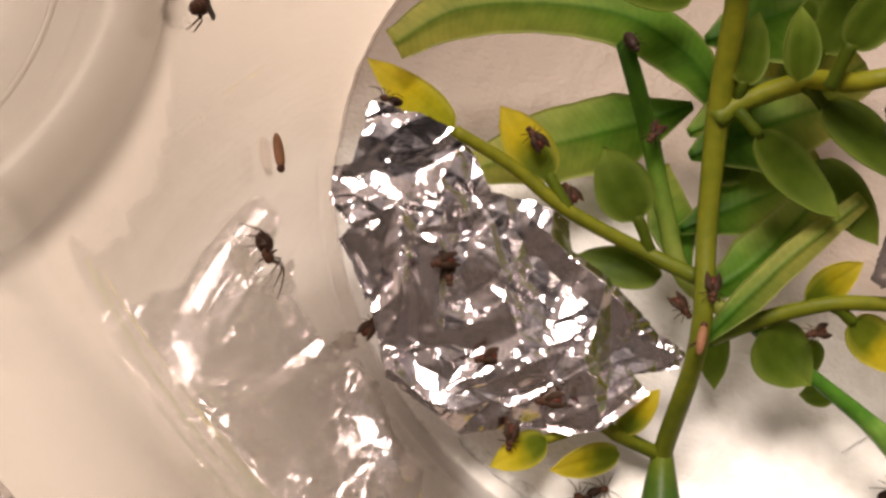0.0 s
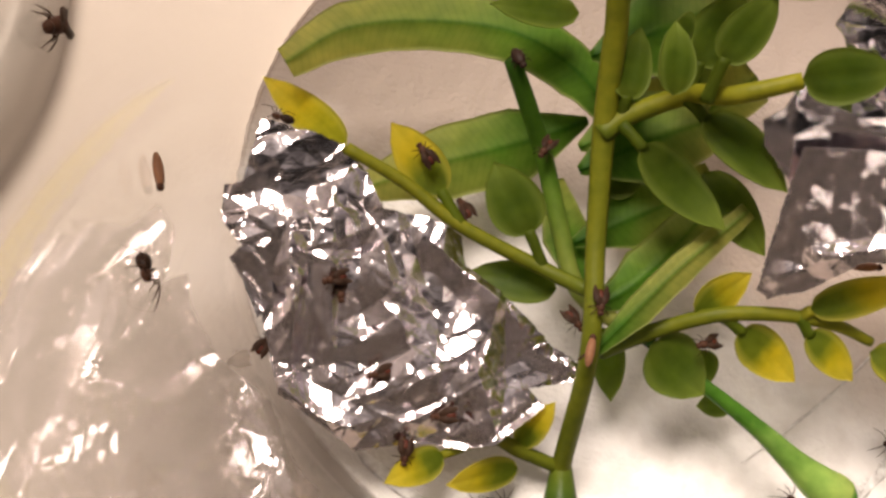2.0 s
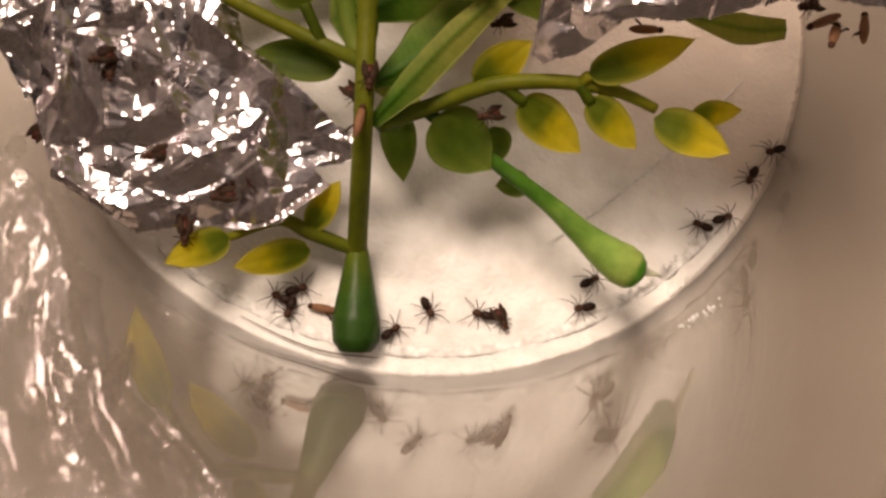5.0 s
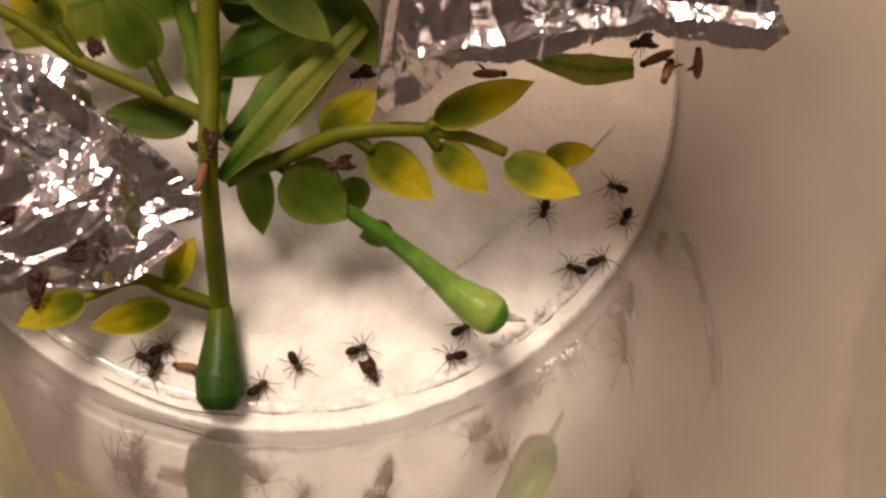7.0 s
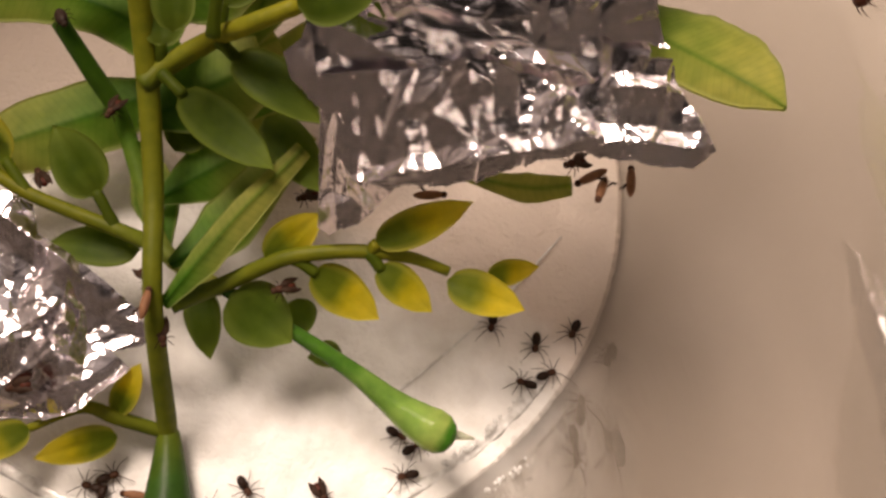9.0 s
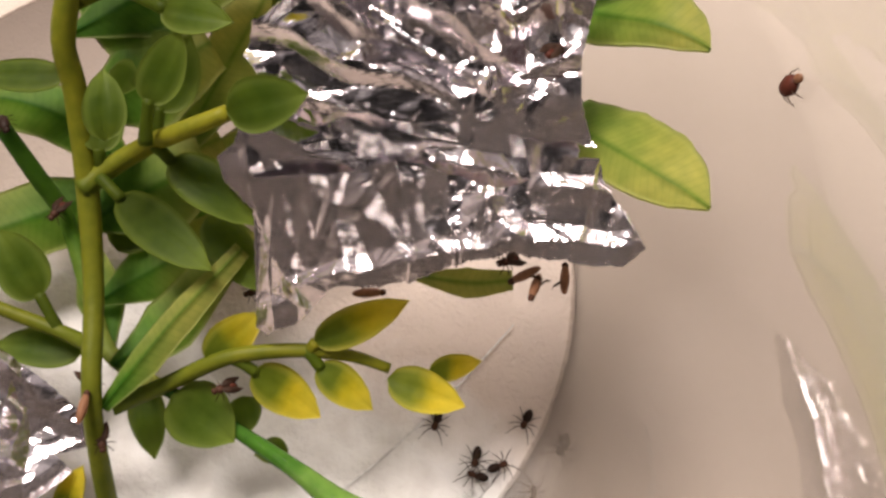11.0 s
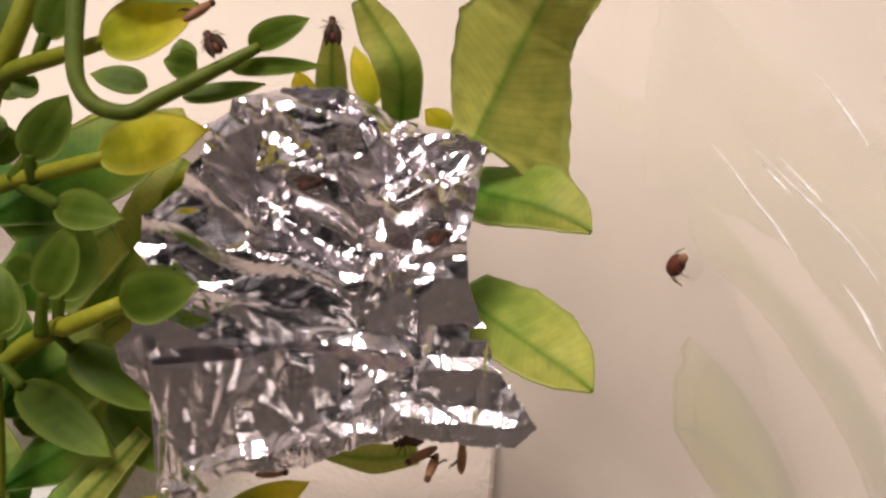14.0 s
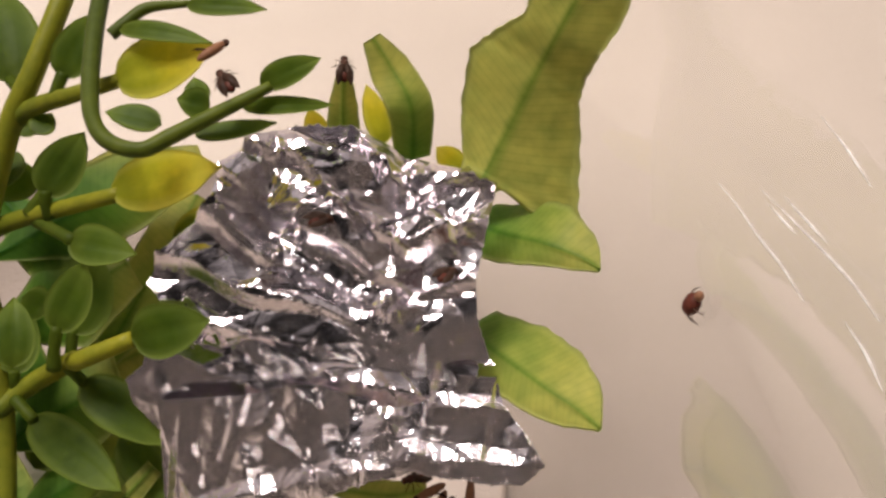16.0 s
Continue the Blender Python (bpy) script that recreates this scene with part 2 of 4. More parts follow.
def even(values, count):
    """The values spread over that many places."""
    return list(np.interp(np.linspace(0, 1, count), np.linspace(0, 1, len(values)), values))


def tube_data(points, radii, sides=8, steps=6, start=0):
    line = spline(points, steps)
    r = even(radii, len(line))
    verts, faces, along = [], [], []
    ref = Vector((0.3, 0.2, 1)).normalized()
    for i, q in enumerate(line):
        d = (line[min(i + 1, len(line) - 1)] - line[max(i - 1, 0)]).normalized()
        a = d.cross(ref).normalized()
        b = a.cross(d)
        for k in range(sides):
            w = 2 * math.pi * k / sides
            verts.append(q + (a * math.cos(w) + b * math.sin(w)) * r[i])
            along.append(i / (len(line) - 1))
    n = len(line)
    for i in range(n - 1):
        for k in range(sides):
            j = (k + 1) % sides
            faces.append([start + x for x in (i * sides + k, i * sides + j, (i + 1) * sides + j, (i + 1) * sides + k)])
    faces.append([start + k for k in reversed(range(sides))])
    faces.append([start + (n - 1) * sides + k for k in range(sides)])
    return verts, faces, along


def tube(name, points, radii, mat, parent, sides=8, steps=6, label=""):
    v, f, a = tube_data(points, radii, sides, steps)
    return mesh_object(name, v, f, mat, parent, True, {"along": a}, label)


def leaf(parent, base, tip, width, yellow, stalk=None, rng=random.Random(4)):
    """A puffed pointed plastic leaf with a raised midrib and, if it has one, its stalk."""
    base, tip = Vector(base), Vector(tip)
    d = tip - base
    length = d.length
    d.normalize()
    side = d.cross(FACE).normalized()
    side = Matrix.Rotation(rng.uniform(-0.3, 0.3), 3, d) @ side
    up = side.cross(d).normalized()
    rows, cols = 16, 10
    verts, faces, along, rims = [], [], [], []
    bow = rng.uniform(-0.05, 0.09) * length
    for face in (1, -1):
        for i in range(rows + 1):
            s = i / rows
            shape = (math.sin(math.pi * min(1, s * 1.0) ** 0.78)) ** 0.66 * (1 - 0.12 * s)
            if s > 0.82:
                shape *= 0.55 + 0.45 * (1 - (s - 0.82) / 0.18)
            w = 0.5 * width * max(shape, 0.0) + 0.12 * (1 - s)
            for k in range(cols + 1):
                u = 2 * k / cols - 1
                lens = 1 - u * u
                thick = (0.05 if face > 0 else 0.035) * width * lens * min(1, 6 * s + 0.2) * min(1, 4 * (1 - s) + 0.1) + 0.09
                groove = -0.035 * width * math.exp(-(u * 7) ** 2) * math.sin(math.pi * s) if face > 0 else 0
                cup = 0.05 * width * u * u
                verts.append(base + d * (s * length) + side * (u * w) + up * (face * thick + groove + cup + bow * math.sin(math.pi * s)))
                along.append(s)
                rims.append(max(abs(u), s))
    per = (rows + 1) * (cols + 1)
    for face in (0, 1):
        for i in range(rows):
            for k in range(cols):
                q = [face * per + x for x in (i * (cols + 1) + k, i * (cols + 1) + k + 1, (i + 1) * (cols + 1) + k + 1, (i + 1) * (cols + 1) + k)]
                faces.append(q[::-1] if face == 0 else q)
    for i in range(rows):
        for k in (0, cols):
            a, b = i * (cols + 1) + k, (i + 1) * (cols + 1) + k
            faces.append([a, b, per + b, per + a] if k == 0 else [b, a, per + a, per + b])
    if stalk:
        v, f, a = tube_data([Vector(stalk), (Vector(stalk) + base) / 2 + UP * 0.2, base + d * 0.5], [0.75, 0.6, 0.65], 7, 4, len(verts))
        verts, faces, along, rims = verts + v, faces + f, along + [0.0] * len(a), rims + [0.0] * len(a)
    mat = leaf_yellow if yellow > 0.92 else leaf_mixed if yellow > 0.4 else leaf_green
    return mesh_object("leaf", verts, faces, mat, parent, True, {"along": along, "rim": rims})


def blade(parent, points, widths, rng=random.Random(9), tone=0.0):
    """A long thin plastic blade with a midrib, side veins and a slightly wavy margin. A width may be two: of either side of the rib."""
    line = spline(points, 12)
    pairs = [x if isinstance(x, tuple) else (x / 2, x / 2) for x in widths]
    near, off = even([x[0] for x in pairs], len(line)), even([x[1] for x in pairs], len(line))
    w = [x + y for x, y in zip(near, off)]
    cols = 16
    verts, faces, along, vein, ribs, rims = [], [], [], [], [], []
    n = len(line)
    run = [0.0]
    for p0, p1 in zip(line, line[1:]):
        run.append(run[-1] + (p1 - p0).length)
    phase = rng.uniform(0, 6)
    for face in (1, -1):
        for i, q in enumerate(line):
            d = (line[min(i + 1, n - 1)] - line[max(i - 1, 0)]).normalized()
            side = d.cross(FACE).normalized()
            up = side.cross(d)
            for k in range(cols + 1):
                u = 2 * k / cols - 1
                edge = 1 + 0.012 * math.sin(i * 1.1 + phase + u)
                arch = -0.10 * w[i] * u * u + 0.004 * w[i] * math.sin(i * 0.9 + phase) * abs(u)
                rib = 0.28 * math.exp(-(u * 6) ** 2)
                verts.append(q + side * (u * (near[i] if u < 0 else off[i]) * edge) + up * (arch + face * (0.18 + rib)))
                along.append(min(1.0, max(0.0, i / (n - 1) * 0.9 + 0.12 * abs(u) + tone)))
                vein.append((run[i] - 0.22 * abs(u) * w[i]) * 2 * math.pi / 0.85)
                ribs.append(math.exp(-(u * w[i] / 0.55) ** 2))
                rims.append(abs(u) ** 3)
    per = n * (cols + 1)
    for face in (0, 1):
        for i in range(n - 1):
            for k in range(cols):
                q = [face * per + x for x in (i * (cols + 1) + k, i * (cols + 1) + k + 1, (i + 1) * (cols + 1) + k + 1, (i + 1) * (cols + 1) + k)]
                faces.append(q[::-1] if face == 0 else q)
    for i in range(n - 1):
        for k in (0, cols):
            a, b = i * (cols + 1) + k, (i + 1) * (cols + 1) + k
            faces.append([a, b, per + b, per + a] if k == 0 else [b, a, per + a, per + b])
    for i in (0, n - 1):
        for k in range(cols):
            a, b = i * (cols + 1) + k, i * (cols + 1) + k + 1
            faces.append([a, b, per + b, per + a])
    return mesh_object("blade", verts, faces, blade_mat, parent, True, {"along": along, "vein": vein, "rib": ribs, "rim": rims})


# ---- table and cup ----
def ellipsoid(centre, radii, rings=7, sides=10, start=0):
    verts, faces = [], []
    for i in range(rings + 1):
        a = math.pi * i / rings
        for k in range(sides):
            b = 2 * math.pi * k / sides
            verts.append((centre[0] + radii[0] * math.cos(a), centre[1] + radii[1] * math.sin(a) * math.cos(b), centre[2] + radii[2] * math.sin(a) * math.sin(b)))
    for i in range(rings):
        for k in range(sides):
            j = (k + 1) % sides
            faces.append((start + i * sides + k, start + (i + 1) * sides + k, start + (i + 1) * sides + j, start + i * sides + j))
    return verts, faces


def table_top():
    v = [(-900, -130, -3), (900, -130, -3), (900, 900, -3), (-900, 900, -3)]
    v += [(x, y, -33) for x, y, z in v]
    f = [(0, 1, 2, 3), (7, 6, 5, 4), (0, 4, 5, 1), (1, 5, 6, 2), (2, 6, 7, 3), (3, 7, 4, 0)]
    ob = mesh_object("table_top", v, f, table_mat, None, False)
    return tagged(ob, "pale laminate table top under the plastic cup", "table", kind="structure")


WALL_R, FLARE, WALL_H = 46.4, 0.21, 104.0


def wall_radius(z):
    return WALL_R + FLARE * z


def lathe(name, profile, mat, parent, sides=160, label="", arc=(0, 360)):
    """Turns a closed profile of (radius, height) round the cup's axis, or along an arc of it."""
    verts, faces = [], []
    m = len(profile)
    for k in range(sides):
        a = radians(arc[0] + (arc[1] - arc[0]) * k / (sides if arc[1] - arc[0] == 360 else sides - 1))
        verts += [(r * math.cos(a), r * math.sin(a), z) for r, z in profile]
    for k in range(sides if arc[1] - arc[0] == 360 else sides - 1):
        j = (k + 1) % sides
        for i in range(m):
            h = (i + 1) % m
            faces.append((k * m + i, j * m + i, j * m + h, k * m + h))
    return mesh_object(name, verts, faces, mat, parent, True, None, label)


def plastic_cup():
    cup = thing("plastic_cup", "cloudy white plastic cup with flared glossy wall, on the table", "cup")
    inner = [(wall_radius(z), z) for z in (1.6, 4, 8, 14, 22, 32, 44, 58, 72, 88, WALL_H)]
    outer = [(r + 0.9, z) for r, z in reversed(inner)]
    corner = [(0.05, -0.3), (20, -0.3), (45.0, -0.3), (45.6, -0.24), (46.1, -0.02), (46.4, 0.4), (46.58, 0.9)]
    body = lathe("body", [*corner, *inner, *outer, (47.0, 0.2), (46.4, -0.7), (45.2, -1.0), (0.05, -1.0)], cup_mat, cup)
    z = WALL_H
    r = wall_radius(z)
    lathe("rim", [(r, z), (r + 0.4, z + 1.2), (r + 2.2, z + 1.6), (r + 3.6, z + 0.6), (r + 3.8, z - 1.6), (r + 2.8, z - 1.4), (r + 2.4, z - 0.2), (r + 0.9, z - 0.3)], cup_mat, cup)
    # white front arc, put in for the highlight along the floor ring
    lathe("base_ring_glint", [(42.9, -0.05), (43.4, 0.14), (43.8, 0.2), (44.2, 0.14), (44.7, -0.05), (43.8, -0.1)], bead_mat, cup, label="thin white line on the cup floor's moulded ring, drawn for its highlight", arc=(-150, -38))
    # wall scratches as white slivers, which stand in for the glints along them
    for line in [
        [(58.5, -0.6, 57.8), (58.8, -4.5, 59.8), (58.8, -8.6, 61.9), (58.6, -12.9, 64.7), (58.0, -17.6, 67.7)],
        [(59.4, -5.1, 63.1), (59.5, -9.8, 66.2), (59.2, -14.7, 69.7), (58.6, -19.6, 73.4), (57.6, -24.2, 76.8)],
        [(59.4, -6.8, 63.7), (59.4, -9.1, 65.1), (59.3, -11.5, 66.7)],
        [(59.7, -7.7, 65.8), (59.7, -11.0, 67.9), (59.4, -14.7, 70.4)],
        [(57.6, -22.3, 73.1), (56.8, -25.7, 75.8), (55.7, -29.2, 78.4)],
        [(61.2, -4.8, 71.5), (61.2, -9.1, 73.4), (60.7, -13.9, 75.5)],
    ]:
        inner = []
        for x, y, z in line:
            s = (wall_radius(z) - 0.12) / math.hypot(x, y)
            inner.append((x * s, y * s, z))
        tube("scratch", inner, [0.015, 0.06, 0.10, 0.02], scratch_mat, body, 6, 6)
    lathe("foot_ring", [(41.8, -1.1), (43.0, -1.1), (42.8, -3.0), (42.0, -3.0)], cup_mat, cup)
    return cup


def sheet_mesh(outline, step, jag, rng, jitter):
    """Scattered points within an outline, joined to triangles."""
    from mathutils.geometry import delaunay_2d_cdt
    edge = []
    for (x0, y0), (x1, y1) in zip(outline, outline[1:] + outline[:1]):
        n = max(1, int(math.hypot(x1 - x0, y1 - y0) / (step * 0.9)))
        for k in range(n):
            j = jag * (k > 0)
            edge.append((x0 + (x1 - x0) * k / n + rng.uniform(-j, j), y0 + (y1 - y0) * k / n + rng.uniform(-j, j)))
    e = np.array(edge)
    lo, hi = e.min(0), e.max(0)
    gx, gy = np.meshgrid(np.arange(lo[0], hi[0], step), np.arange(lo[1], hi[1], step))
    gx[1::2] += step / 2
    loose = np.random.default_rng(rng.randrange(9999)).uniform(-jitter, jitter, (gx.size, 2)) * step
    p = np.stack((gx.ravel(), gy.ravel()), 1) + loose
    odd = np.zeros(len(p), bool)
    for (ax, ay), (bx, by) in zip(e, np.roll(e, -1, 0)):
        if ay != by:
            odd ^= ((ay > p[:, 1]) != (by > p[:, 1])) & (p[:, 0] < (bx - ax) * (p[:, 1] - ay) / (by - ay) + ax)
    pts = [Vector(q) for q in edge] + [Vector(q) for q in p[odd]]
    loop = [(i, (i + 1) % len(edge)) for i in range(len(edge))]
    v, _, f, *_ = delaunay_2d_cdt(pts, loop, [list(range(len(edge)))], 1, 1e-4)
    return v, [list(t) for t in f]


def tissue():
    """A damp sheet of tissue, puckered, on the cup's floor."""
    outline = [(46.5 * math.cos(radians(a)), 46.5 * math.sin(radians(a))) for a in range(-180, 180, 3)]
    v, f = sheet_mesh(outline, 0.9, 0.1, random.Random(2), 0.3)
    verts = []
    for q in v:
        r, climb = min(1.0, q.length / 46.5), max(0.0, q.length - 44.8) / 1.7 * min(1.0, max(0.0, -math.degrees(math.atan2(q.y, q.x)) - 35) / 25)
        z = 0.2 + 0.5 * abs(noise.noise((q.x * 0.11, q.y * 0.11, 0))) + 0.25 * noise.noise((q.x * 0.45, q.y * 0.45, 3)) + 0.12 * noise.noise((q.x * 1.4, q.y * 1.4, 6))
        verts.append((q.x, q.y, max(-0.1, z) * (1 - r ** 14) - 0.12 + 0.5 * climb ** 2.4))
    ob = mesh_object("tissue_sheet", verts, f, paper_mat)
    k = ob.modifiers.new("thickness", "SOLIDIFY")
    k.thickness, k.offset = 0.00025, -1
    return tagged(ob, "damp white tissue, pinkish and brownish towards the back, on the cup floor", "paper towel")


def round_lid():
    """A shallow round lid on the table beside the cup, seen dimly through the wall."""
    lid = thing("round_lid", "round hazy plastic lid with ribbed edge beside the cup", "lid")
    crown = [(44.6 + 4.4 * math.cos(radians(a)), 3.6 + 4.6 * math.sin(radians(a))) for a in range(180, -20, -20)]
    lathe("disc", [(0.05, 3.2), (30, 3.2), (39.6, 3.2), *crown, (48.8, 0.0), (47.6, 0.0), (47.0, 3.0), (44.6, 6.6), (41.0, 2.4), (0.05, 2.4)], lid_mat, lid)
    lathe("rib", [(35.6, 3.1), (36.2, 3.7), (36.8, 3.1)], lid_mat, lid)
    lid.location = Vector((-119, 17.5, -3)) * MM
    return lid


table_top()
plastic_cup()
tissue()
round_lid()


def droplets():
    """Beads of condensation along the ring at the foot of the wall; the second row is modelled in place of their
    reflection.
    """
    rng = random.Random(12)
    verts, faces = [], []
    for ring, z, first, last, count in ((43.3, 0.95, -59, -43, 46), (49.3, 14.0, -60, -53, 20)):
        for _ in range(count):
            a = radians(rng.uniform(first, last))
            r = ring + rng.uniform(-0.35, 0.35)
            k = rng.uniform(0.10, 0.28)
            v, f = ellipsoid((r * math.cos(a), r * math.sin(a), z), (k, k * 1.3, k * 0.8), 5, 7, len(verts))
            verts, faces = verts + v, faces + f
    ob = mesh_object("condensation", verts, faces, drop_mat)
    return tagged(ob, "clear beads of condensation along the cup's base ring, second row for their reflection", "water drops", kind="stuff")



droplets()
tagged(tube("floor_streak", [(14.1, -31.0, 0.5), (20.0, -26.7, 0.6), (26.4, -21.4, 0.6), (32.0, -15.9, 0.6), (38.0, -9.6, 0.6)], [0.06, 0.14, 0.1, 0.15, 0.08], bead_mat, None, 6), "thin shiny white streak across the cup floor", "thread")
tagged(tube("hair", [(-19.9, -40.7, 0.6), (-13.9, -43.3, 0.7), (-9.8, -44.4, 0.8), (-4.6, -44.8, 0.7)], [0.04, 0.10, 0.12, 0.05], hair_mat, None, 6), "curved grey hair beside the dark green plug end", "hair")

# ---- foil ----
def height_of(c, x, y):
    x, y = x / 20, y / 20
    return c[0] + c[1] * x + c[2] * y + c[3] * x * x + c[4] * x * y + c[5] * y * y + c[6] * max(0.0, y + 0.15) ** 2


def crumple(p, seed, turn, scale, amp, stretch):
    """Heights of a crumpled layer: flat slanted facets of about that scale, drawn out along turn, that meet in straight creases."""
    from mathutils.geometry import delaunay_2d_cdt
    rng = np.random.default_rng(seed)
    c, s = math.cos(radians(turn)), math.sin(radians(turn))
    q = np.stack(((p[:, 0] * c + p[:, 1] * s) / stretch, p[:, 1] * c - p[:, 0] * s), 1)
    lo, hi = q.min(0) - 2 * scale, q.max(0) + 2 * scale
    sites = lo + rng.random((max(12, int(np.prod(hi - lo) / scale ** 2)), 2)) * (hi - lo)
    apart = []
    for x in sites:
        if all((x[0] - o[0]) ** 2 + (x[1] - o[1]) ** 2 > (0.45 * scale) ** 2 for o in apart):
            apart.append(x)
    v, _, f, *_ = delaunay_2d_cdt([Vector(x) for x in apart], [], [], 0, 1e-6)
    h = np.clip(rng.normal(0, 1, len(v)), -1.7, 1.7)
    z = np.zeros(len(q))
    for a, b, d in f:
        (ax, ay), (bx, by), (dx, dy) = v[a], v[b], v[d]
        area = (by - dy) * (ax - dx) + (dx - bx) * (ay - dy)
        if abs(area) < 1e-9:
            continue
        near = np.nonzero((q[:, 0] >= min(ax, bx, dx)) & (q[:, 0] <= max(ax, bx, dx)) & (q[:, 1] >= min(ay, by, dy)) & (q[:, 1] <= max(ay, by, dy)))[0]
        u = ((by - dy) * (q[near, 0] - dx) + (dx - bx) * (q[near, 1] - dy)) / area
        w = ((dy - ay) * (q[near, 0] - dx) + (ax - dx) * (q[near, 1] - dy)) / area
        hit = (u >= 0) & (w >= 0) & (u + w <= 1)
        z[near[hit]] = u[hit] * h[a] + w[hit] * h[b] + (1 - u[hit] - w[hit]) * h[d]
    return amp * scale * z


def foil_part(name, parent, outline, surface, seed, turn, layers, lift=0.0, folds=(), smooth=(), label="", tread=0.0):
    """A crumpled sheet with a torn edge. layers: (scale, amount, stretch, turn); folds: ridges (x0, y0, x1, y1, height, width);
    smooth: patches (x, y, rx, ry) that stayed flat."""
    rng = random.Random(seed)
    v, f = sheet_mesh(outline, 0.17, 0.08, rng, 0.1)
    p = np.array([(q.x, q.y) for q in v])
    wave = np.array([(noise.noise((x * 0.16, y * 0.16, seed)), noise.noise((x * 0.16, y * 0.16, seed + 9)), noise.noise((x * 0.11, y * 0.11, seed + 5))) for x, y in p])
    bent = p + 0.9 * wave[:, :2]
    z = np.array([height_of(surface, x, y) for x, y in p]) + lift + 0.5 * wave[:, 0]
    calm = np.ones(len(p))
    for x, y, rx, ry in smooth:
        calm *= 1 - 0.7 * np.exp(-(((p[:, 0] - x) / rx) ** 2 + ((p[:, 1] - y) / ry) ** 2) ** 2)
    for k, (scale, amp, stretch, way) in enumerate(layers):
        amount = np.clip(0.9 + 1.3 * wave[:, 2], 0.6, 1.4) * calm if scale < 3 else 0.45 + 0.55 * calm
        z += amount * crumple(bent, seed * 7 + k, turn + way, scale, amp, stretch)
    if tread:
        t = (p[:, 1] + 4.5 * wave[:, 2] + 0.45 * (p[:, 0] - 25)) / 4.2 % 1.0
        z += tread * 4.2 * np.clip((p[:, 1] + 5) / 4, 0, 1) * (0.5 - np.where(t < 0.84, t / 0.84, (1 - t) / 0.16))
    for x0, y0, x1, y1, h, w in folds:
        a, d = np.array((x0, y0)), np.array((x1 - x0, y1 - y0))
        t = np.clip(((bent - a) @ d) / (d @ d), 0, 1)
        gap = np.linalg.norm(bent - a - t[:, None] * d, axis=1)
        z += h * np.maximum(0, 1 - gap / w) * (0.4 + 0.6 * np.sin(np.pi * (0.1 + 0.8 * t)))
    ob = mesh_object(name, [(x, y, h) for (x, y), h in zip(p, z)], f, foil_mat, parent, False, None, label)
    thick = ob.modifiers.new("thickness", "SOLIDIFY")
    thick.thickness, thick.offset = 0.00006, 0
    return ob


FOIL_A_Z = (18.7, -0.657, 6.2, -0.459, 0.288, 0.197, 0.0)
FOIL_A = [(-42.6, -2.2), (-38.3, -2.7), (-34.0, -3.9), (-31.2, -6.3), (-29.4, -10.0), (-24.9, -10.3), (-20.9, -11.6), (-20.2, -14.7), (-13.7, -19.3), (-10.5, -21.9), (-7.2, -23.8), (-7.9, -25.4), (-12.6, -26.4), (-10.7, -28.2), (-15.8, -32.6), (-19.0, -33.1), (-22.2, -32.5), (-30.3, -33.9), (-38.5, -29.2), (-40.9, -21.5), (-44.3, -16.6), (-43.0, -15.3), (-45.5, -12.6), (-45.6, -9.4), (-43.9, -8.7)]
FOIL_B_Z = (35.737, 9.366, 27.318, -2.866, -7.488, 0.614, -9.0)
FOIL_B = [(19.7, 11.6), (22.2, 12.9), (24.7, 13.2), (28.2, 13.1), (31.4, 12.6), (34.6, 11.4), (37.2, 10.4), (40.1, 8.2), (41.8, 8.3), (41.0, 5.6), (40.4, 3.3), (39.3, -0.5), (39.4, -3.4), (41.0, -6.9), (38.6, -6.2), (36.2, -6.6), (33.0, -5.7), (30.8, -6.1), (29.6, -4.4), (24.0, -4.9), (17.6, -3.4), (11.6, -2.2), (8.8, 1.4), (9.8, 3.1), (13.2, 4.8), (15.3, 6.4), (16.0, 9.0)]
BAND_Z = (34.48, 9.366, 27.0, -2.866, -7.488, 0.614, -4.15)
BAND_B = [(8.5, -0.2), (18.0, -1.2), (30.0, -2.2), (38.6, -3.5), (39.6, -6.3), (39.1, -8.6), (41.5, -10.7), (32.1, -12.5), (21.0, -11.2), (9.6, -8.7), (6.2, -5.6), (5.6, -3.7), (7.4, -2.9)]
FLAP_Z = (36.246, 9.366, 26.0, -2.866, -7.488, 0.614, -4.15)
FLAP_B = [(9.1, -6.6), (16.7, -7.5), (21.5, -7.5), (28.1, -8.5), (31.1, -10.1), (34.1, -9.7), (37.3, -8.3), (40.9, -8.4), (41.5, -10.6), (45.0, -15.9), (42.8, -17.5), (38.5, -16.8), (33.0, -15.4), (23.6, -16.5), (16.6, -16.0), (13.0, -17.4), (9.9, -17.9), (8.7, -17.0), (8.9, -12.6)]

foil_a = thing("foil_piece", "crumpled silver foil scrap wedged against the cup wall", "foil", "foil scraps")
foil_part("sheet", foil_a, FOIL_A, FOIL_A_Z, 12, 70, [(7.0, 0.17, 1.3, 0), (3.0, 0.28, 2.4, 25), (1.6, 0.33, 2.4, -40), (0.9, 0.11, 1.8, 80)],
          folds=[(-38.0, -28.5, -30.5, -32.6, 1.6, 2.6), (-38.5, -12, -37.5, -28, 1.5, 2.4), (-34.2, -8, -33.2, -27, 1.3, 2.6), (-31.5, -9, -24.5, -26, 2.0, 3.6), (-24.5, -12.5, -14.5, -20, 1.3, 2.2), (-31, -30, -19, -24, 1.5, 2.8), (-12, -23, -7.2, -24.4, 0.8, 1.4)],
          smooth=[(-33.5, -31.0, 4.0, 1.8), (-36.0, -19.0, 1.8, 4.0), (-26.0, -28.6, 3.4, 1.6)])
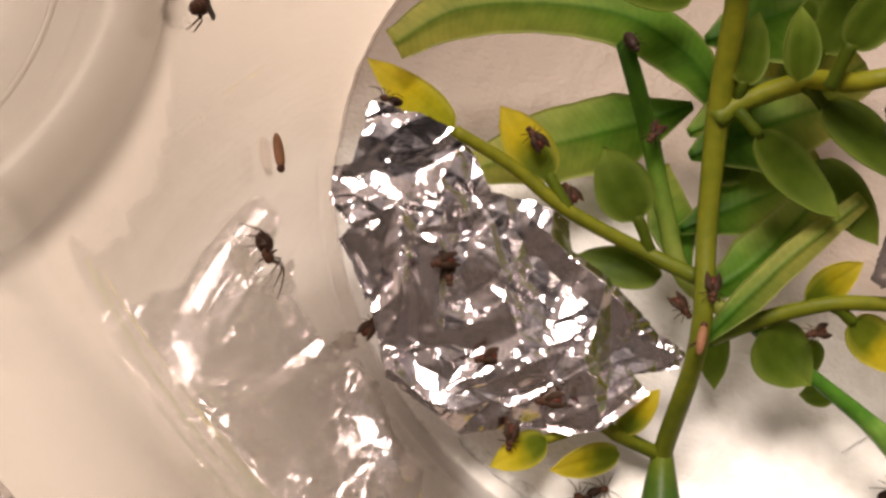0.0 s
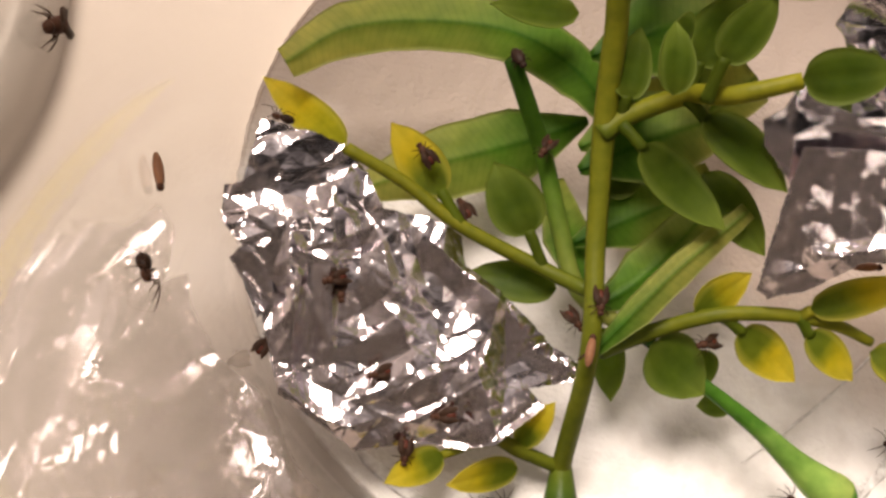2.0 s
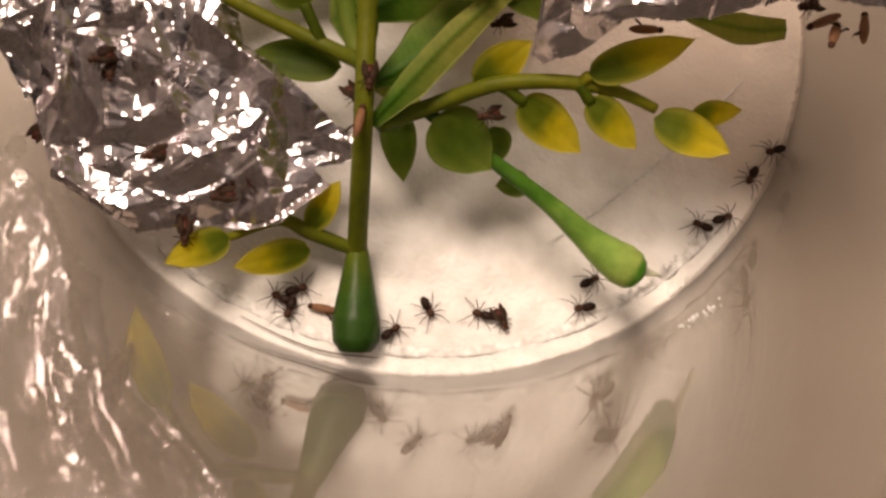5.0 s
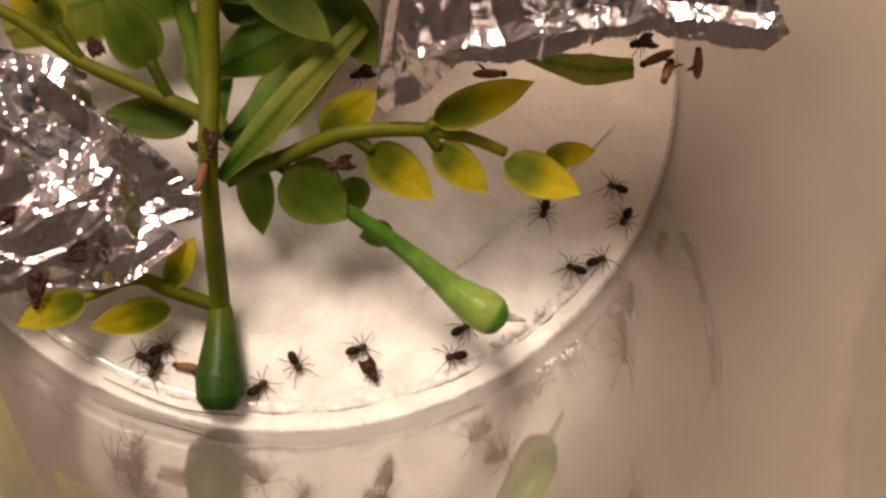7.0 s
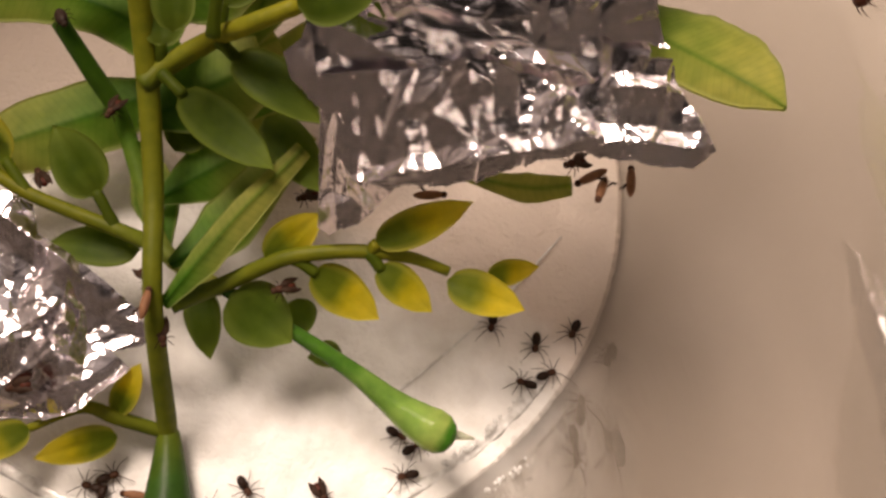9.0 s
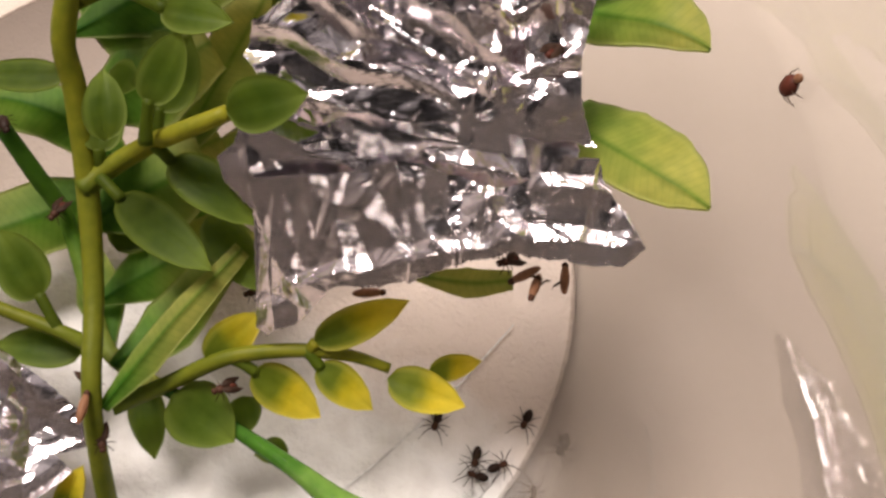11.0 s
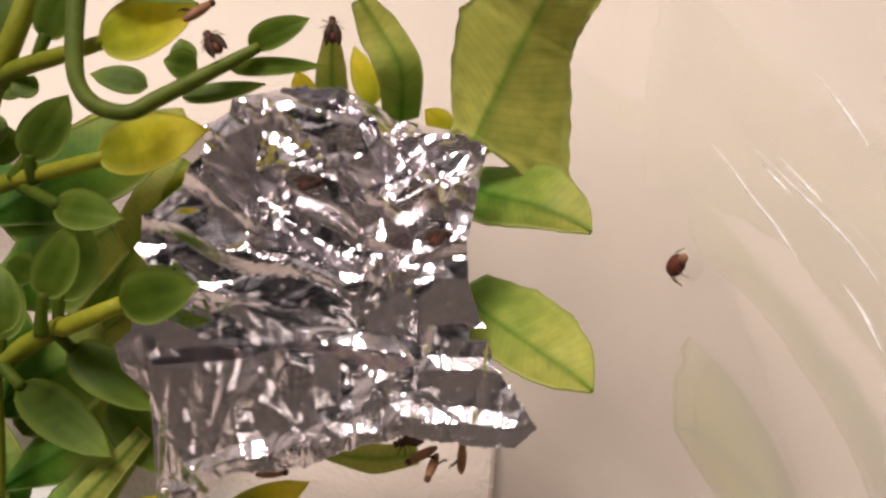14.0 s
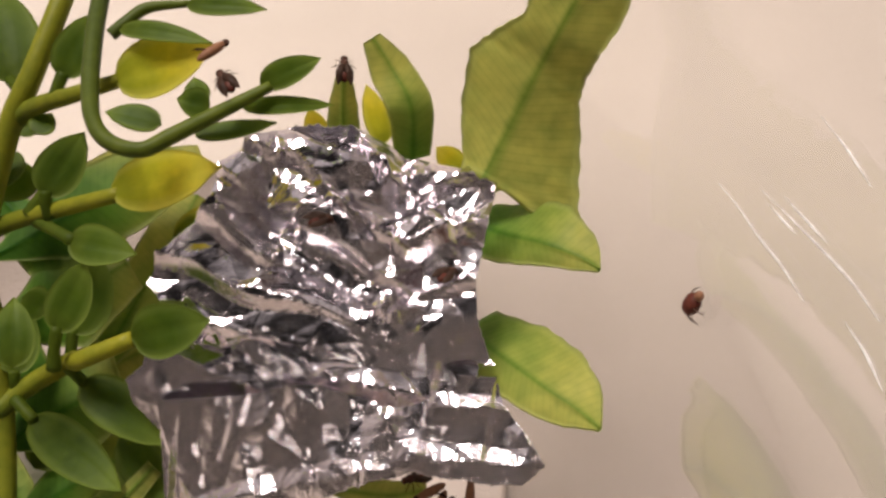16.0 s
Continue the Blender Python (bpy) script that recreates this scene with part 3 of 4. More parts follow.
EDGE_A = [(-45.8, -9.0), (-43.6, -8.2), (-41.0, -9.5), (-40.2, -13.0), (-41.2, -16.0), (-39.8, -19.0), (-41.2, -22.0), (-43.0, -18.6), (-44.6, -16.4), (-43.4, -15.2), (-45.8, -12.6)]
foil_part("torn_edge", foil_a, EDGE_A, FOIL_A_Z, 17, 100, [(2.4, 0.3, 1.3, 0), (1.1, 0.26, 1.2, 40)], 1.4)
foil_b = thing("foil_piece", "larger crumpled silver foil scrap folded over plastic leaves", "foil", "foil scraps")
foil_part("band", foil_b, BAND_B, BAND_Z, 27, 150, [(4.0, 0.15, 2.4, 0), (1.8, 0.26, 2.6, 35), (1.0, 0.22, 2.2, -30)], -0.5,
          folds=[(10, -3, 21, -7.5, 1.0, 1.6), (22, -6, 36, -8.5, 0.9, 1.6)], label="shaded lower fold of the foil")
foil_part("sheet", foil_b, FOIL_B, FOIL_B_Z, 23, 155, [(6.5, 0.18, 1.5, 0), (2.6, 0.28, 2.4, -35), (1.5, 0.33, 2.3, 45), (0.85, 0.09, 1.8, 90)], 0.5,
          folds=[(24, 10.5, 39, 8.0, 1.6, 2.4), (21, 6.0, 32.5, 2.0, 1.2, 2.4), (31.5, 4.5, 32.0, -5.0, 1.4, 2.4), (33.5, 4.6, 39.4, 3.0, 1.2, 1.8), (14, 1.5, 30, -4.6, 1.0, 2.4)],
          smooth=[(14.5, 1.6, 4.0, 2.0), (22.5, -1.6, 4.0, 1.8)], tread=0.32)
foil_part("folded_flap", foil_b, FLAP_B, FLAP_Z, 31, 120, [(5.5, 0.09, 1.4, 0), (2.2, 0.22, 2.6, 25), (1.3, 0.27, 2.4, -45), (0.8, 0.09, 1.8, 60)],
          folds=[(10, -16.2, 22, -15.2, 1.3, 1.7), (22, -15.6, 33, -14.4, 1.1, 1.6), (33, -14.6, 43.5, -16.2, 1.0, 1.5), (35.5, -10.6, 41.5, -11.2, 0.9, 1.3), (29, -9.5, 33, -14.2, 1.0, 1.6)],
          smooth=[(25.0, -11.6, 3.6, 2.0), (37.5, -12.8, 2.4, 1.3)])

# ---- plastic plants ----
sprig = thing("plastic_sprig", "yellow-green plastic sprig with small pointed leaves, lying in the cup", "artificial plant", "plastic plants")
def grown(name, points, radii, mat, parent, sides=8, steps=6):
    ob = tube(name, points, radii, mat, parent, sides, steps)
    return [(ob, q) for q in spline(points, 6)]


twigs = []
stem_line = [(-7.2, -43.4, 1.0), (-7.3, -39.1, 1.8), (-7.5, -33.6, 3.2), (-7.6, -24.0, 16.7), (-7.7, -12.3, 20.0), (-8.1, -2.5, 25.0), (-8.5, 4.3, 31.0), (-8.8, 8.3, 36.0), (-5.3, 17.0, 44.0), (-2.5, 21.1, 48.0), (0.1, 27.5, 51.0), (2.1, 34.9, 53.0)]
tube("stem", stem_line, [1.0, 1.2, 1.1, 1.0, 1.05, 1.2, 1.2, 1.2, 1.2, 1.15, 1.1, 1.0], stem_mat, sprig, 10)
tube("plug", [(-7.2, -44.4, 1.9), (-7.2, -43.2, 2.1), (-7.3, -41.0, 2.3), (-7.35, -38.5, 2.4), (-7.4, -35.5, 2.8), (-7.45, -33.2, 3.4)], [1.7, 2.55, 2.65, 2.2, 1.6, 1.15], plug_mat, sprig, 14, 6, "dark green bulb-shaped plug end")
twigs += grown("twig", [(-7.6, -17.4, 17.0), (-12.4, -14.5, 14.9), (-21.3, -10.8, 15.7), (-27.3, -7.0, 16.7), (-33.7, -4.2, 18.0)], [0.85, 0.8, 0.75, 0.7, 0.65], stem_mat, sprig)
twigs += grown("twig", [(-8.5, -3.5, 25.0), (-5.9, -1.6, 26.0), (-0.7, -0.4, 29.3), (1.7, -2.9, 34.5), (7.2, -2.4, 37.5)], [1.15, 1.1, 1.0, 0.95, 0.8], stem_mat, sprig)
twigs += grown("twig", [(-8.9, 10.8, 36.0), (-5.1, 10.7, 38.5), (1.1, 9.4, 42.5), (6.9, 7.5, 47.0)], [1.0, 0.95, 0.85, 0.75], stem_mat, sprig)
twigs += grown("twig", [(-5.2, 18.3, 44.0), (-2.1, 18.0, 47.0), (2.4, 16.9, 50.0), (7.0, 16.8, 52.0)], [1.0, 0.9, 0.85, 0.7], stem_mat, sprig)
twigs += grown("twig", [(-6.1, -23.1, 15.0), (-0.6, -20.5, 14.5), (5.1, -19.1, 17.5), (9.7, -18.8, 18.5), (13.9, -19.0, 19.0), (18.2, -19.5, 18.5), (22.0, -20.6, 17.5)], [0.95, 0.9, 0.85, 0.8, 0.75, 0.65, 0.55], stem_mat, sprig)
twigs += grown("twig", [(-7.4, -33.5, 3.2), (-12.6, -32.2, 5.5), (-15.9, -31.4, 7.0), (-21.0, -33.5, 7.0)], [0.8, 0.85, 0.7, 0.5], stem_mat, sprig)
twigs += grown("twig", [(14.0, -19.0, 19.0), (14.6, -18.5, 20.2)], [0.75, 0.6], stem_mat, sprig)
for row in [
    ((-33.7, -4.2, 18.0), (-43.6, 6.5, 11.5), 4.4, 1.00),
    ((-23.2, -7.8, 16.5), (-29.3, -1.3, 19.0), 5.1, 0.85, (-21.3, -10.7, 15.7)),
    ((-13.8, -11.5, 16.5), (-18.3, -4.6, 18.8), 6.2, 0.05, (-12.2, -14.5, 14.9)),
    ((-10.1, -15.8, 12.0), (-19.9, -14.4, 10.5), 4.7, 0.00),
    ((-6.6, -0.7, 27.5), (-5.7, 6.2, 30.0), 4.4, 0.05, (-6.5, -1.5, 26.0)),
    ((-0.4, 1.9, 31.0), (3.1, 8.2, 35.0), 5.8, 0.10, (-0.5, -0.3, 29.0)),
    ((-4.7, -4.8, 26.0), (4.5, -12.1, 23.6), 5.2, 0.05, (-6.5, -2.7, 26.0)),
    ((0.7, -2.5, 29.0), (9.6, -8.9, 27.0), 5.2, 0.05, (-0.7, -0.8, 29.0)),
    ((7.2, -2.2, 37.5), (14.8, -2.3, 40.6), 5.3, 0.10),
    ((-11.1, 9.6, 26.0), (-20.6, 8.4, 28.0), 3.8, 0.25),
    ((-6.3, -6.6, 17.0), (-2.5, -0.9, 18.0), 5.3, 0.10),
    ((3.4, -4.8, 21.0), (10.0, -13.1, 20.0), 5.1, 0.00),
    ((-1.3, 10.5, 43.0), (2.8, 14.8, 47.0), 4.6, 0.10, (-0.9, 9.3, 41.0)),
    ((1.5, 5.9, 42.0), (8.3, 3.0, 43.7), 4.0, 0.10, (-2.7, 10.0, 39.5)),
    ((6.3, 8.1, 47.0), (17.0, 5.0, 54.0), 5.6, 0.95),
    ((-0.2, -1.0, 37.0), (3.4, 3.6, 42.0), 4.4, 0.05, (-0.7, -3.5, 34.0)),
    ((-4.2, -3.8, 35.0), (-4.5, 2.8, 37.0), 4.1, 0.00),
    ((6.7, 16.8, 52.0), (16.3, 16.7, 56.6), 5.9, 0.95),
    ((1.0, 19.0, 50.0), (4.1, 24.4, 53.0), 3.9, 0.10, (0.2, 17.2, 48.5)),
    ((-5.8, 23.6, 44.0), (-8.7, 35.1, 46.0), 7.5, 0.20, (-3.5, 20.3, 46.0)),
    ((-5.2, 19.0, 42.0), (-2.4, 20.9, 42.0), 2.2, 0.00),
    ((-6.2, 18.4, 40.0), (-8.0, 12.5, 40.0), 5.0, 0.00),
    ((-4.3, 17.4, 38.0), (-8.3, 13.9, 38.0), 4.4, 0.00),
    ((-1.0, 12.5, 42.0), (2.7, 15.7, 46.0), 3.9, 0.05, (-3.3, 10.3, 40.0)),
    ((-4.1, 3.4, 36.0), (-2.1, 2.6, 34.0), 3.9, 0.00),
    ((-1.9, 15.5, 46.0), (-0.6, 17.9, 46.0), 2.7, 0.00),
    ((11.6, 4.6, 44.0), (18.2, 7.2, 46.0), 3.1, 0.60),
    ((3.4, -19.1, 17.0), (9.0, -14.4, 18.5), 4.5, 0.45),
    ((14.5, -18.5, 20.0), (24.0, -16.0, 24.6), 4.0, 0.80),
    ((8.1, -20.2, 17.0), (14.9, -24.5, 14.1), 4.9, 0.80, (6.0, -19.0, 17.5)),
    ((14.7, -20.4, 18.5), (20.2, -24.5, 16.1), 4.0, 0.90, (13.7, -19.0, 19.0)),
    ((21.8, -21.7, 17.5), (29.6, -24.9, 17.4), 4.6, 0.90),
    ((26.1, -20.7, 16.0), (31.8, -19.3, 15.5), 2.9, 0.70),
    ((-12.6, -33.9, 4.5), (-20.4, -36.5, 6.5), 4.0, 0.90),
    ((-21.0, -33.5, 7.0), (-27.1, -37.1, 9.0), 3.8, 0.90),
    ((-12.7, -31.8, 5.5), (-9.6, -27.6, 10.0), 3.1, 0.70),
]:
    foot = Vector(row[4] if len(row) > 4 else row[0])
    gap, k = min(((q - foot).length, k) for k, (_, q) in enumerate(twigs))
    leaf(twigs[k][0] if gap < 4 else sprig, *row)

vine = thing("plastic_vine", "dark green plastic vine with narrow leaves arching above the foil", "artificial plant", "plastic plants")
tube("stem", [(4.6, 28.7, 53.5), (4.8, 25.1, 54.0), (4.9, 20.2, 54.6), (5.4, 13.3, 55.4), (6.4, 8.3, 56.4), (8.2, 5.5, 57.0), (10.9, 4.3, 57.5), (13.2, 5.2, 58.0), (16.5, 6.4, 59.0), (19.3, 7.3, 60.0), (21.6, 8.4, 60.5)], [0.85, 0.85, 0.85, 0.8, 0.75, 0.7, 0.68, 0.7, 0.65, 0.55, 0.45], vine_mat, vine)
tube("twig", [(6.5, 19.6, 55.0), (8.0, 20.7, 55.6), (9.8, 22.0, 56.0), (13.7, 21.5, 57.0)], [0.6, 0.6, 0.55, 0.35], vine_mat, vine)
for row in [
    ((16.4, 8.0, 58.5), (13.7, 8.4, 59.0), 2.6, 0.00),
    ((15.5, 8.2, 58.4), (15.1, 10.5, 59.2), 2.4, 0.00),
    ((20.7, 8.9, 60.2), (25.8, 10.2, 61.8), 2.4, 0.30),
    ((19.1, 7.8, 58.5), (26.8, 7.9, 58.5), 1.5, 0.00),
    ((15.1, 6.1, 57.0), (21.9, 6.9, 57.5), 1.8, 0.00),
    ((12.2, 7.3, 57.0), (7.5, 8.7, 57.0), 2.6, 0.00),
    ((7.4, 19.8, 55.5), (16.1, 16.5, 57.0), 1.9, 0.00),
    ((13.5, 21.3, 57.0), (20.9, 19.6, 58.0), 2.0, 0.10),
]:
    leaf(vine, *row)

fern = thing("plastic_fern", "green plastic fern with broad veined blades and a plug end", "artificial plant", "plastic plants")
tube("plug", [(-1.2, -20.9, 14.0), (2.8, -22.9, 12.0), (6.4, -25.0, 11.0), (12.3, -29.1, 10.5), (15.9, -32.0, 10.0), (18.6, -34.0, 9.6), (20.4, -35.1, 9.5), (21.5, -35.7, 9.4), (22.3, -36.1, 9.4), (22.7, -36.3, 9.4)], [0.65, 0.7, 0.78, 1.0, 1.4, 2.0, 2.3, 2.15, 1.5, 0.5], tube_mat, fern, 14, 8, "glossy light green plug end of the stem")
tube("sprue", [(21.3, -35.4, 9.4), (24.9, -36.0, 8.5)], [0.95, 0.12], clear_mat, fern, 8, 4, "clear pointed plastic sprue")
tube("stem", [(-17.5, 4.6, 24.0), (-15.0, 1.5, 20.0), (-12.4, -1.8, 15.4), (-10.0, -9.0, 13.0), (-7.5, -16.0, 12.0), (-1.2, -20.9, 13.5)], [0.9, 1.0, 1.0, 1.0, 1.0, 0.8], blade_mat, fern, 8)
for row in [
    ([(-5.4, 1.6, 18.0), (-9.6, 6.0, 20.0), (-16.6, 9.5, 21.0), (-25.7, 10.3, 20.5), (-34.6, 8.7, 20.0), (-40.8, 4.5, 19.0)], [2.0, 5.6, 6.4, 5.9, 6.0, 3.4], 0.08),
    ([(-7.0, 4.2, 13.0), (-14.5, 1.0, 12.0), (-23.2, -2.1, 11.5), (-30.8, -4.9, 10.0)], [1.0, 8.5, 8.2, 3.6], 0.12),
    ([(-6.8, -23.4, 16.0), (-3.0, -19.2, 18.0), (1.2, -14.8, 20.0), (7.3, -9.4, 23.0)], [(0.5, 0.7), (1.2, 2.0), (1.3, 1.9), (0.9, 1.0)], 0.32),
    ([(-7.4, -15.9, 12.0), (-8.9, -9.6, 12.0), (-10.8, -3.5, 13.0)], [1.0, 5.6, 2.3], 0.00),
    ([(-5.5, -5.2, 12.0), (2.1, 2.7, 13.0), (12.2, 10.7, 15.0)], [1.0, 8.7, 6.3], 0.00),
    ([(-6.6, -18.3, 14.0), (-0.9, -14.3, 15.0), (7.3, -4.5, 18.0)], [1.1, 6.2, 3.3], 0.00),
    ([(40.3, 11.6, 40.0), (40.8, 10.9, 43.5), (41.4, 11.7, 44.0), (43.4, 14.2, 47.0), (45.4, 16.5, 51.0), (46.4, 17.5, 53.0), (47.4, 18.1, 56.0), (48.9, 19.6, 59.0), (50.7, 21.5, 63.0)], [(0.8, 0.8), (1.6, 2.2), (2.8, 10.4), (5.4, 7.8), (6.9, 5.0), (5.6, 4.4), (3.7, 4.4), (4.2, 4.8), (3.9, 4.2)], 0.75),
    ([(40.5, 10.5, 36.0), (43.2, 6.4, 40.0), (46.2, 3.0, 43.5), (49.0, 0.9, 44.4), (50.6, -0.8, 44.9)], [(3.4, 3.0), (5.0, 2.6), (4.8, 1.9), (2.8, 1.2), (0.2, 0.2)], 0.30),
    ([(39.4, 0.7, 31.0), (42.4, -5.0, 35.5), (45.2, -9.8, 39.0), (47.3, -12.5, 40.5), (49.0, -15.3, 42.1)], [(3.9, 3.4), (5.4, 3.0), (5.0, 2.6), (3.4, 1.9), (0.2, 0.2)], 0.45),
    ([(34.4, 16.4, 40.0), (34.1, 18.1, 46.0), (32.2, 21.5, 48.0), (30.4, 23.7, 50.0)], [3.8, 4.7, 4.3, 2.0], 0.40),
    ([(27.4, 17.6, 41.0), (27.4, 19.1, 45.0), (27.6, 20.7, 49.0)], [3.6, 3.0, 1.2], 0.40),
    ([(24.0, -11.0, 20.0), (30.3, -12.3, 20.0), (35.1, -12.1, 20.0)], [1.0, 3.3, 2.1], 0.70),
    ([(-12.0, 22.3, 30.0), (-4.4, 13.6, 30.0), (3.6, 12.0, 30.0)], [1.0, 7.8, 4.7], 0.00),
    ([(-9.6, 12.0, 30.0), (-2.0, 15.4, 32.0), (4.9, 18.9, 33.0), (12.0, 21.7, 34.0)], [1.0, 9.9, 8.7, 3.1], 0.00),
    ([(-9.7, 4.8, 26.0), (-2.7, 7.4, 28.0), (4.3, 10.8, 30.0)], [1.0, 10.8, 5.8], 0.00),
    ([(-9.5, -5.3, 20.0), (-2.5, -2.1, 22.0), (3.5, -0.1, 24.0)], [1.0, 10.9, 6.2], 0.00),
    ([(-8.7, -11.1, 14.0), (-2.6, -8.4, 16.0), (5.7, -4.4, 18.0)], [1.0, 7.1, 4.7], 0.00),
    ([(-6.7, 19.4, 24.0), (-1.9, 23.9, 25.0), (2.7, 26.6, 26.0), (5.3, 27.7, 27.0)], [1.0, 7.2, 6.6, 2.2], 0.50),
    ([(-9.0, -1.7, 18.0), (-3.3, 1.5, 19.0), (1.5, 3.8, 20.0), (4.4, 5.4, 20.0)], [1.0, 7.6, 7.0, 3.5], 0.45),
    ([(-0.7, 0.9, 21.0), (4.0, 10.0, 23.0), (8.2, 17.5, 25.0), (10.2, 22.9, 25.0)], [1.0, 6.8, 7.2, 3.3], 0.40),
]:
    blade(fern, row[0], row[1], tone=row[2])
for row in [
    ((-0.3, -21.5, 14.0), (5.9, -26.1, 11.5), 7.1, 0.00),
    ((6.4, -20.7, 10.0), (7.1, -24.6, 9.0), 3.6, 0.20),
    ((-4.3, -18.8, 9.0), (-2.9, -26.5, 7.0), 4.0, 0.30),
    ((11.1, -25.5, 6.0), (7.4, -25.8, 5.0), 3.1, 0.30),
    ((25.2, 19.3, 38.0), (23.9, 21.7, 42.0), 2.9, 1.00),
    ((31.6, 18.3, 40.0), (29.8, 23.8, 43.0), 2.9, 1.00),
    ((40.1, 19.3, 34.0), (37.3, 20.9, 36.0), 3.0, 1.00),
]:
    leaf(fern, *row)


# ---- insects ----
def blob(name, centre, radii, mat, parent):
    v, f = ellipsoid(centre, radii)
    return mesh_object(name, v, f, mat, parent)


def limb(parent, points, r=0.055):
    v, f, _ = tube_data(points, [r * 1.2, r, r * 0.8, r * 0.45], 5, 2)
    return mesh_object("leg", v, f, leg_mat, parent)


def make_spider():
    s = thing("spiderling", "tiny dark brown spiderling with spread legs", "spider", "spiderlings in the cup")
    blob("abdomen", (-0.75, 0, 0.62), (0.80, 0.52, 0.50), dark_body, s)
    blob("cephalothorax", (0.42, 0, 0.55), (0.55, 0.40, 0.32), brown_body, s)
    for k, a in enumerate((38, 72, 108, 145)):
        for sgn in (1, -1):
            c, sn = math.cos(radians(a)), sgn * math.sin(radians(a))
            reach = (2.3, 1.75, 1.75, 2.4)[k]
            limb(s, [(0.42 + 0.25 * c, 0.28 * sn, 0.5), (0.4 + 0.42 * reach * c, 0.45 * reach * sn, 1.0), (0.4 + 0.75 * reach * c, 0.78 * reach * sn, 0.5), (0.4 + reach * c, reach * sn, -0.05)])
    return s


def make_fly():
    s = thing("fruit_fly", "small reddish brown fruit fly with folded wings", "fly", "fruit flies in the cup")
    blob("abdomen", (-0.75, 0, 0.55), (0.85, 0.52, 0.48), red_body, s)
    blob("thorax", (0.35, 0, 0.66), (0.62, 0.48, 0.46), brown_body, s)
    blob("head", (1.05, 0, 0.58), (0.30, 0.40, 0.34), brown_body, s)
    for sgn in (1, -1):
        verts, faces = [], []
        n = 9
        for lift in (0.0, 0.05):
            for i in range(n + 1):
                t = i / n
                w = 0.42 * math.sin(math.pi * t ** 0.8) + 0.05
                for e in (-1, 1):
                    verts.append((0.35 - 2.3 * t, sgn * (0.25 + 0.42 * t) + e * w, 1.05 - 0.25 * t + lift))
        m = 2 * (n + 1)
        for i in range(n):
            a = 2 * i
            faces += [(a, a + 1, a + 3, a + 2), (m + a + 2, m + a + 3, m + a + 1, m + a), (a, a + 2, m + a + 2, m + a), (a + 3, a + 1, m + a + 1, m + a + 3)]
        mesh_object("wing", verts, faces, wing_mat, s)
        for a in (50, 95, 140):
            c, sn = math.cos(radians(a)), sgn * math.sin(radians(a))
            limb(s, [(0.35 + 0.2 * c, 0.3 * sn, 0.4), (0.35 + 0.6 * c, 0.7 * sn, 0.62), (0.35 + 0.95 * c, 1.05 * sn, 0.25), (0.35 + 1.25 * c, 1.3 * sn, -0.05)], 0.06)
    return s


def make_pupa():
    s = thing("fly_pupa", "tan brown shrivelled fly with wings pressed to its body", "fly", "dead flies in the cup")
    blob("body", (0, 0, 0.5), (1.75, 0.52, 0.48), tan_body, s)
    blob("head", (1.55, 0, 0.45), (0.42, 0.38, 0.36), brown_body, s)
    for y in (0.45, 0.6, 0.52):
        limb(s, [(0.3 - y, 0.35, 0.45), (0.1 - 2 * y, 0.9, 0.6), (-0.5 - y, 1.0 + y * 0.3, 0.4), (-0.6 - y * 1.5, 1.2, 0.3)], 0.05)
    return s


def make_beetle():
    s = thing("beetle", "small black oval beetle on the green stem", "beetle")
    blob("body", (0, 0, 0.5), (1.25, 0.72, 0.5), dark_body, s)
    blob("head", (1.25, 0, 0.42), (0.4, 0.42, 0.32), dark_body, s)
    for sgn in (1, -1):
        for x in (-0.5, 0.1, 0.7):
            limb(s, [(x, 0.5 * sgn, 0.35), (x * 1.2, 0.85 * sgn, 0.4), (x * 1.4, 1.0 * sgn, 0.2), (x * 1.5, 1.1 * sgn, -0.05)], 0.05)
    return s


def settle(q, heading, normal=(0, 0, 1), pitch=0):
    """The pose of a creature at q (mm), facing that way, standing on a surface with that normal."""
    n = Vector(normal).normalized()
    x = Vector((math.cos(radians(heading)), math.sin(radians(heading)), 0))
    x = (x - n * x.dot(n)).normalized()
    m = Matrix((x, n.cross(x), n)).transposed().to_4x4()
    return Matrix.Translation(Vector(q) * MM) @ m @ pose(0, 0, 0, 0, pitch, 0)


def wall_pose(q, heading):
    """On the cup's wall, at the angle and height of q."""
    a = math.atan2(q[1], q[0])
    r = wall_radius(q[2]) - 0.1
    inward = Vector((-math.cos(a), -math.sin(a), FLARE))
    return settle((r * math.cos(a), r * math.sin(a), q[2]), heading, inward)


KINDS = {"s": make_spider(), "f": make_fly(), "p": make_pupa(), "b": make_beetle()}
SIZES = {"s": 1.02, "f": 0.95, "p": 0.95, "b": 0.95}
used = set()


def creature(kind, m):
    if kind in used:
        return copy_thing(KINDS[kind], m)
    used.add(kind)
    KINDS[kind].scale = (SIZES[kind],) * 3
    KINDS[kind].matrix_basis = m @ Matrix.Diagonal((SIZES[kind], SIZES[kind], SIZES[kind], 1))
    return KINDS[kind]


